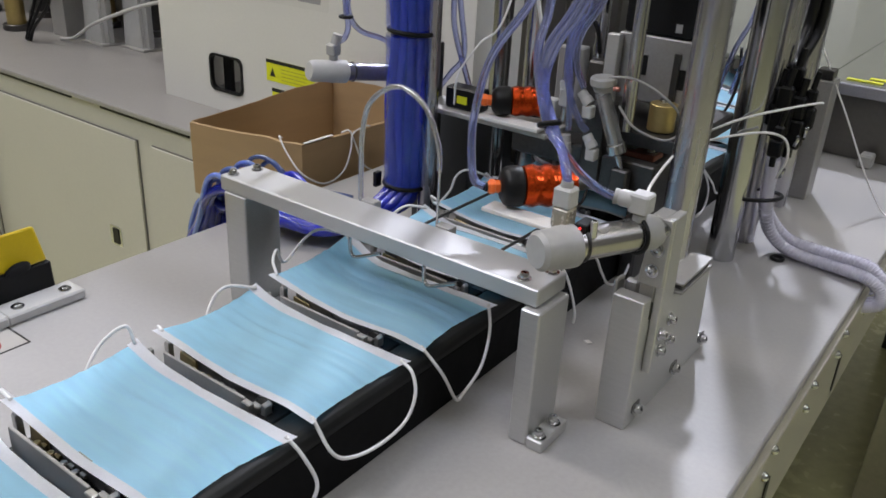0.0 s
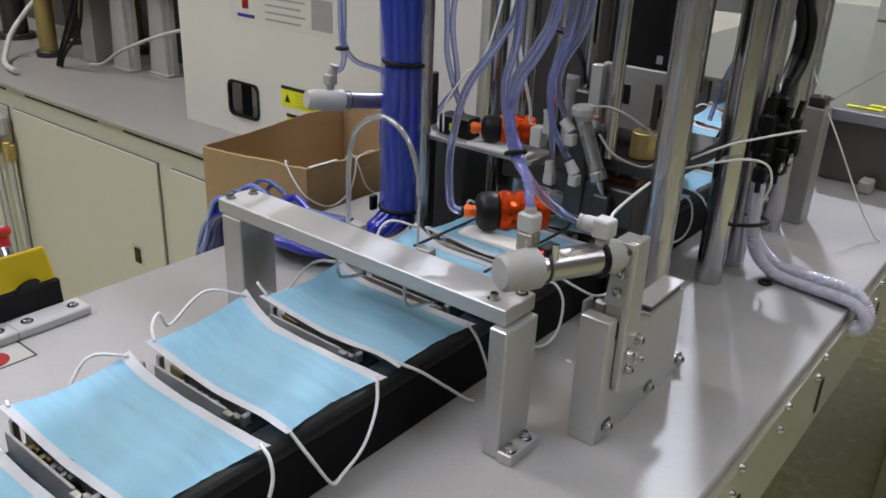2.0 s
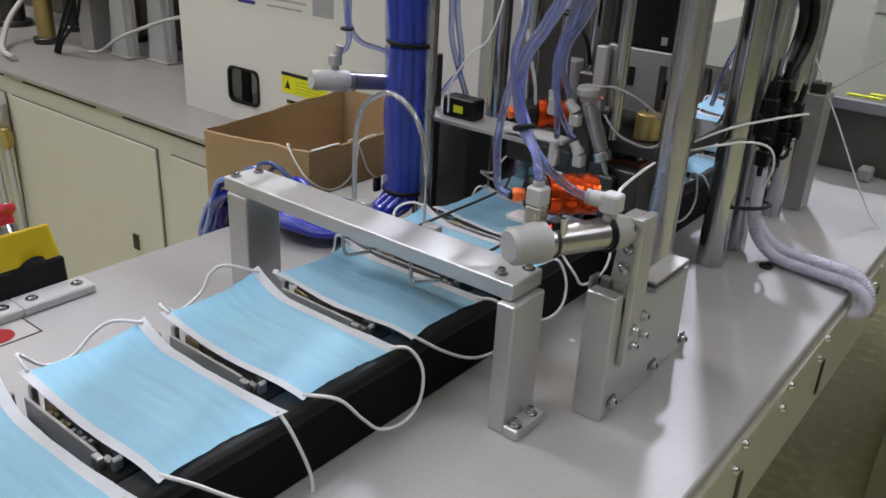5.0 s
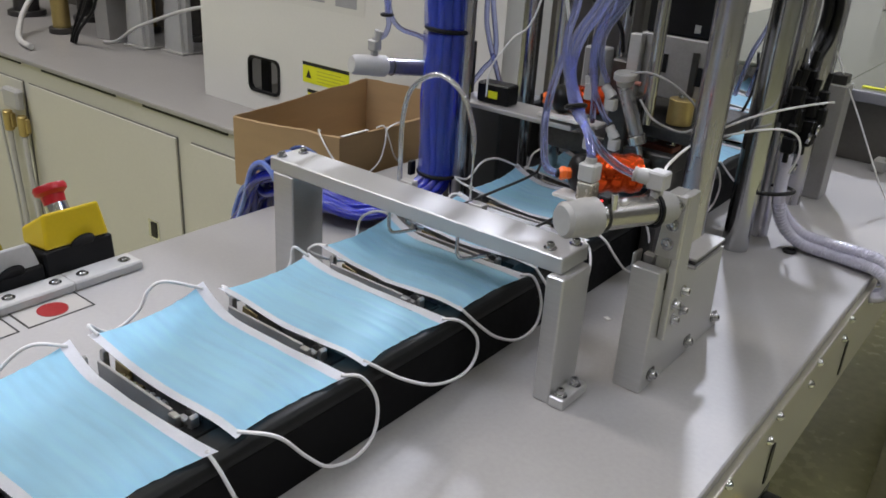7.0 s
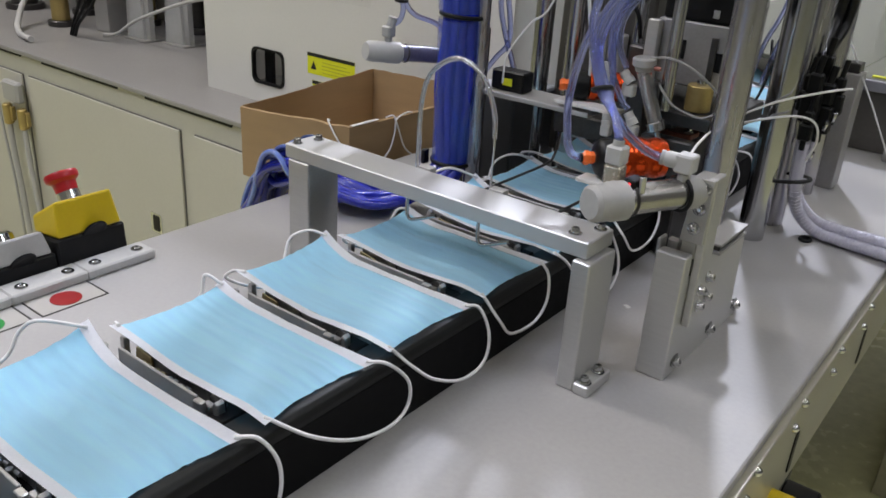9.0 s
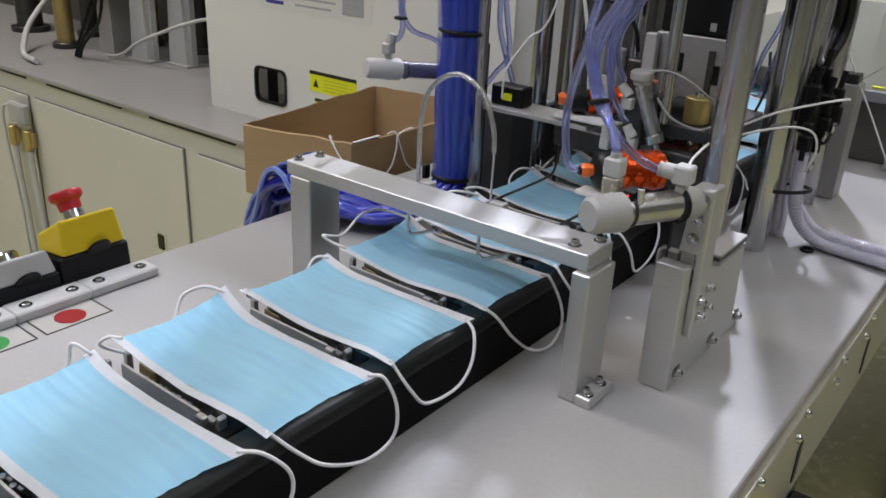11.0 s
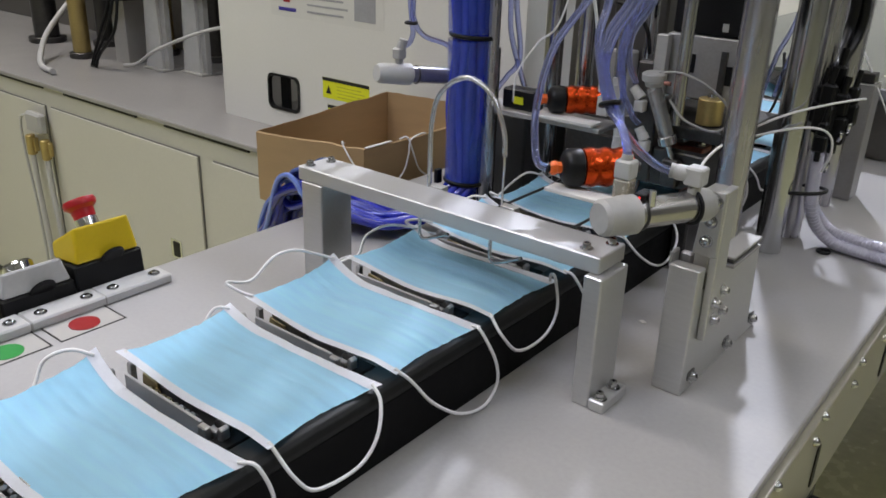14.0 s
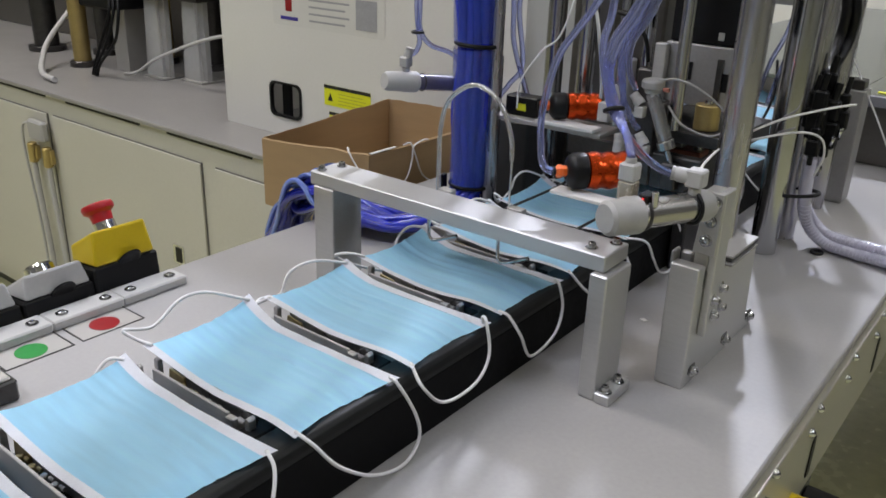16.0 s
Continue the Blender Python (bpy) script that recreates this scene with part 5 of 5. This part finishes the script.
def hoses():
    h = thing("air_hoses", (-0.03, 0.33, 1.0), "clear blue air hoses hanging into the machine head", "hose")
    runs = [
        [(0.175, 0.058, 1.356), (0.153, 0.055, 1.21), (0.143, 0.051, 1.175), (0.132, 0.044, 1.151), (0.13, 0.037, 1.125), (0.141, 0.037, 1.097), (0.155, 0.028, 1.082), (0.164, 0.020, 1.072), (0.1665, 0.017, 1.066)],
        [(0.167, 0.066, 1.356), (0.146, 0.062, 1.21), (0.135, 0.058, 1.175), (0.124, 0.048, 1.149), (0.126, 0.04, 1.124), (0.136, 0.04, 1.096), (0.155, 0.045, 1.07), (0.17, 0.058, 1.053), (0.188, 0.063, 1.047)],
        [(0.116, 0.066, 1.356), (0.115, 0.062, 1.21), (0.116, 0.058, 1.172), (0.116, 0.048, 1.148), (0.123, 0.042, 1.124), (0.137, 0.035, 1.097), (0.152, 0.030, 1.085), (0.161, 0.022, 1.076), (0.1669, 0.0172, 1.066)],
        [(-0.145, 0.30, 1.40), (-0.143, 0.30, 1.20), (-0.140, 0.30, 1.134), (-0.137, 0.30, 1.095), (-0.122, 0.306, 1.045), (-0.114, 0.312, 1.018)],
        [(-0.128, 0.31, 1.40), (-0.131, 0.305, 1.20), (-0.132, 0.30, 1.135), (-0.129, 0.31, 1.068), (-0.150, 0.315, 1.04), (-0.168, 0.32, 1.018), (-0.176, 0.33, 0.995)],
    ]
    for k, r in enumerate(runs):
        part("hose", tube(r, 0.0034, 10, 8), M_CLEAR, h)
    part("tie", ring((0.137, 0.037, 1.098), (0.3, -0.2, -0.8), 0.0072, 0.002), M_BLACK, h, "black cable tie")
    for nm, pts, r, mat, lab in (
            ("white_cable", [(0.037, 0.173, 1.371), (0.033, 0.173, 1.207), (0.036, 0.19, 1.135), (0.026, 0.22, 1.10), (0.016, 0.245, 1.075), (0.012, 0.255, 1.056)], 0.0017, M_CORD, "thin white cable hanging into the machine head"),
            ("white_cable", [(0.034, 0.19, 1.293), (-0.001, 0.19, 1.143), (-0.032, 0.195, 1.108), (-0.058, 0.199, 1.073), (-0.068, 0.209, 1.039)], 0.0010, M_CORD, "thin white cable beside the hoses"),
            ("white_cable", [(0.203, 0.074, 1.047), (0.197, 0.092, 1.051), (0.172, 0.18, 1.037), (0.149, 0.264, 1.022)], 0.0013, M_CORD, "grey cable from the fitting to the post"),
            ("white_cable", [(0.095, 0.425, 0.985), (0.126, 0.428, 1.006), (0.160, 0.436, 1.027), (0.196, 0.462, 1.040), (0.217, 0.492, 1.044), (0.222, 0.50, 1.044)], 0.0014, M_CORD, "grey cable across the posts"),
            ("white_cable", [(0.085, 0.42, 0.980), (0.122, 0.425, 0.994), (0.158, 0.434, 1.008), (0.184, 0.452, 1.012), (0.200, 0.466, 1.004), (0.204, 0.474, 0.982), (0.196, 0.480, 0.955)], 0.0014, M_CORD, "grey cable bent down to the hose"),
            ("black_cable", [(0.110, 0.60, 1.40), (0.150, 0.60, 1.20), (0.166, 0.60, 1.145), (0.165, 0.60, 1.104), (0.168, 0.56, 1.075), (0.184, 0.528, 1.068)], 0.0065, M_BLACK, "black cable between the posts"),
            ("black_cable", [(0.120, 0.61, 1.40), (0.158, 0.61, 1.20), (0.175, 0.61, 1.145), (0.174, 0.61, 1.10), (0.172, 0.57, 1.07), (0.180, 0.534, 1.055)], 0.0065, M_BLACK, "black cable between the posts"),
            ("blue_hose", [(0.13, 0.62, 1.40), (0.10, 0.62, 1.14), (0.075, 0.63, 1.06), (0.06, 0.64, 1.0)], 0.0034, M_CLEAR, "clear blue hose behind the posts"),
            ("blue_hose", [(0.14, 0.63, 1.40), (0.115, 0.63, 1.14), (0.09, 0.64, 1.06), (0.075, 0.65, 1.0)], 0.0034, M_CLEAR, "clear blue hose behind the posts"),
            ("black_cable", [(0.075, 0.66, 1.06), (0.085, 0.64, 1.02), (0.08, 0.62, 0.98), (0.065, 0.60, 0.965)], 0.002, M_BLACK, "thin black cable behind the posts"),
            ("loose_string", [(0.05, 0.90, 1.40), (0.121, 0.80, 1.151), (0.145, 0.76, 1.079), (0.209, 0.75, 0.972), (0.250, 0.75, 0.90), (0.276, 0.75, 0.862), (0.289, 0.748, 0.8522)], 0.0012, M_CORD, "loose white cord hanging beside the table")):
        c = thing(nm, pts[0], lab, "cable", "loose cables")
        part("strand", tube(pts, r, 8, 8), mat, c)
    k = thing("plug_cluster", (0.178, 0.505, 1.0), "cluster of black cable plugs between the posts", "plugs")
    for x, y, z0, z1, r in ((0.182, 0.497, 0.978, 1.034, 0.0135), (0.194, 0.514, 0.962, 1.022, 0.0145), (0.187, 0.484, 0.956, 0.992, 0.0095), (0.183, 0.524, 0.992, 1.052, 0.013), (0.204, 0.522, 0.984, 1.030, 0.010), (0.172, 0.507, 0.985, 1.03, 0.010)):
        z0, z1 = z0 + 0.022, z1 + 0.022
        zm = z0 + (z1 - z0) * 0.55
        q = r * 0.8
        part("plug", join(box(x - q, x + q, y - q * 0.8, y + q * 0.8, z0, zm, 0.002), box(x - q * 0.75, x + q * 0.75, y - q * 0.6, y + q * 0.7, zm, z1, 0.0025), rod((x, y, z1), (x + 0.002, y + 0.002, z1 + 0.02), q * 0.4, 10), rod((x, y, z0 - 0.012), (x, y, z0), q * 0.45, 10)), M_BLACK, k)
    for x, y, z in ((0.202, 0.503, 0.99), (0.207, 0.512, 1.0), (0.198, 0.485, 0.955)):
        part("clip", rod((x, y, z), (x + 0.003, y - 0.003, z + 0.012), 0.0026, 10), M_STEEL, k)
    s = thing("clear_conduit", (0.2, 0.55, T), "thick clear ribbed conduit lying across the table edge", "conduit")
    for dx, dy, dz in ((0, 0, 0), (0.006, -0.014, 0.0), (0.003, -0.006, 0.010)):
        line = smooth_line([(0.180 + dx, 0.508 + dy, 0.972), (0.183 + dx, 0.508 + dy, 0.918), (0.190 + dx, 0.518 + dy, 0.884 + dz), (0.213 + dx, 0.526 + dy, 0.862 + dz), (0.250 + dx, 0.524 + dy, 0.8585 + dz), (0.282 + dx * 0.5, 0.518 + dy, 0.8600 + dz), (0.312 + dx * 0.3, 0.512 + dy, 0.8600 + dz), (0.330 + dx * 0.3, 0.507 + dy, 0.850 + dz * 0.6), (0.332 + dx * 0.2, 0.505 + dy, 0.838), (0.322, 0.505 + dy, 0.829), (0.300, 0.505 + dy, 0.826)], 7)
        part("conduit", tube(line, 0.0072, 12, 1), M_HOSE, s)
        for q in range(8, len(line) - 12):
            part("rib", ring(line[q], line[q + 1] - line[q - 1], 0.0073, 0.0008, 14, 5), M_HOSE, s)


hoses()


def back_unit():
    b = thing("machine_cover", (0.4, 1.5, T), "brown grey sheet-metal cover with a greenish top", "cover")
    part("front_sheet", box(0.118, 1.25, 1.0, 1.012, T + 0.001, 0.962, 0.001), M_COVER, b)
    part("front_sheet", box(-0.32, -0.118, 1.10, 1.112, T + 0.001, 0.962, 0.001), M_COVER, b)
    part("top_sheet", box(0.115, 1.26, 0.995, 2.7, 0.9625, 0.970, 0.001), M_COVER_TOP, b)
    part("top_sheet", box(-0.33, 0.1145, 1.08, 2.7, 0.9625, 0.970, 0.001), M_COVER_TOP, b)
    part("edge_trim", box(0.115, 1.26, 0.985, 0.9945, 0.954, 0.972, 0.001), M_LILAC, b)
    part("end_sheet", box(0.110, 0.1155, 1.0, 2.3, T + 0.001, 0.962, 0.0005), M_DARK_STEEL, b)
    part("support", box(0.33, 1.2, 1.3, 2.2, 0, 0.961, 0.002), M_SIDE, b)
    for x, y in ((0.145, 1.03), (0.175, 1.06)):
        part("marker_strip", box(x, x + 0.055, y, y + 0.012, 0.9703, 0.972, 0), M_WARN, b)
    part("inner_bracket", box(0.205, 0.226, 0.955, 0.985, T + 0.0005, 0.872, 0.003), M_GREY_FIT, b)
    part("rear_hood", box(-0.1, 1.1, 2.3, 2.65, 0.9705, 1.5, 0.004), M_GREY_FIT, b)
    r = thing("rear_machine", (-0.6, 3.6, 0), "grey blocky machine far across the hall", "machine", "machines across the hall")
    part("body", box(-1.6, 0.4, 3.4, 4.4, 0.0, 1.0, 0.02), M_ENCL, r)
    part("head", box(-1.2, 0.0, 3.6, 4.2, 1.001, 1.7, 0.02), M_GREY_FIT, r)
    r = thing("rear_machine", (1.6, 4.8, 0), "grey blocky machine far across the hall", "machine", "machines across the hall")
    part("body", box(0.9, 2.6, 4.4, 5.4, 0.0, 1.1, 0.02), M_ENCL, r)
    part("head", box(1.2, 2.2, 4.6, 5.2, 1.101, 1.9, 0.02), M_COVER, r)


back_unit()


def table_bits():
    c = thing("paper_chip", (0.129, 0.176, T), "tiny white scrap lying on the table", "scrap")
    part("scrap", prism([(0.125, 0.175), (0.131, 0.172), (0.134, 0.176), (0.128, 0.179)], "z", T + 0.0002, T + 0.001, 0), M_PAPER, c)
    g = thing("rubber_grommet", (0.214, 0.500, T), "small black rubber grommet lying on the table", "grommet")
    part("ring", ring((0.214, 0.500, T + 0.0022), (0, 0, 1), 0.0065, 0.0022, 20, 8), M_BLACK, g)


table_bits()


# ---- what moves ----
def motions():
    steps = [2.0 * k for k in range(8)]
    for ob, y in MASKS + CARRIERS:
        rows = []
        for n, s in enumerate(steps):
            for dt, f in ((-0.06, 0.0), (0.0, 0.06), (0.1, 0.24), (0.2, 0.76), (0.3, 1.0)):
                if s + dt >= 0:
                    rows.append((s + dt, pose(0, y - PITCH * (n + f), 0)))
        rows += [(15.94, pose(0, y - PITCH * 8, 0)), (16.0, pose(0, y - PITCH * 8.06, 0))]
        walk(ob, rows)
    strokes = [0.0, 2.07, 4.05, 6.0, 8.03, 10.0, 12.03, 14.02]
    for ob, (x, y, z), reach in ((near_valve, NEAR_VALVE, 0.039), (far_valve, FAR_VALVE, 0.040)):
        home, back = pose(x, y, z), pose(x + reach, y + 0.005, z + 0.003)
        rows = [(0.0, home)]
        for s in strokes:
            rows += [(s + 0.73, home), (s + 0.86, back), (s + 1.02, back), (s + 1.12, home)]
        rows.append((16.0, home))
        walk(ob, rows)
    for ob in (servo_drive, press_cylinder):
        x, y, z = ob.location
        up, down = pose(x, y, z), pose(x, y, z - 0.0152)
        rows = [(0.0, up)]
        for s in strokes:
            rows += [(s + 1.24, up), (s + 1.36, down), (s + 1.78, down), (s + 1.89, up)]
        rows.append((16.0, up))
        walk(ob, rows)


motions()
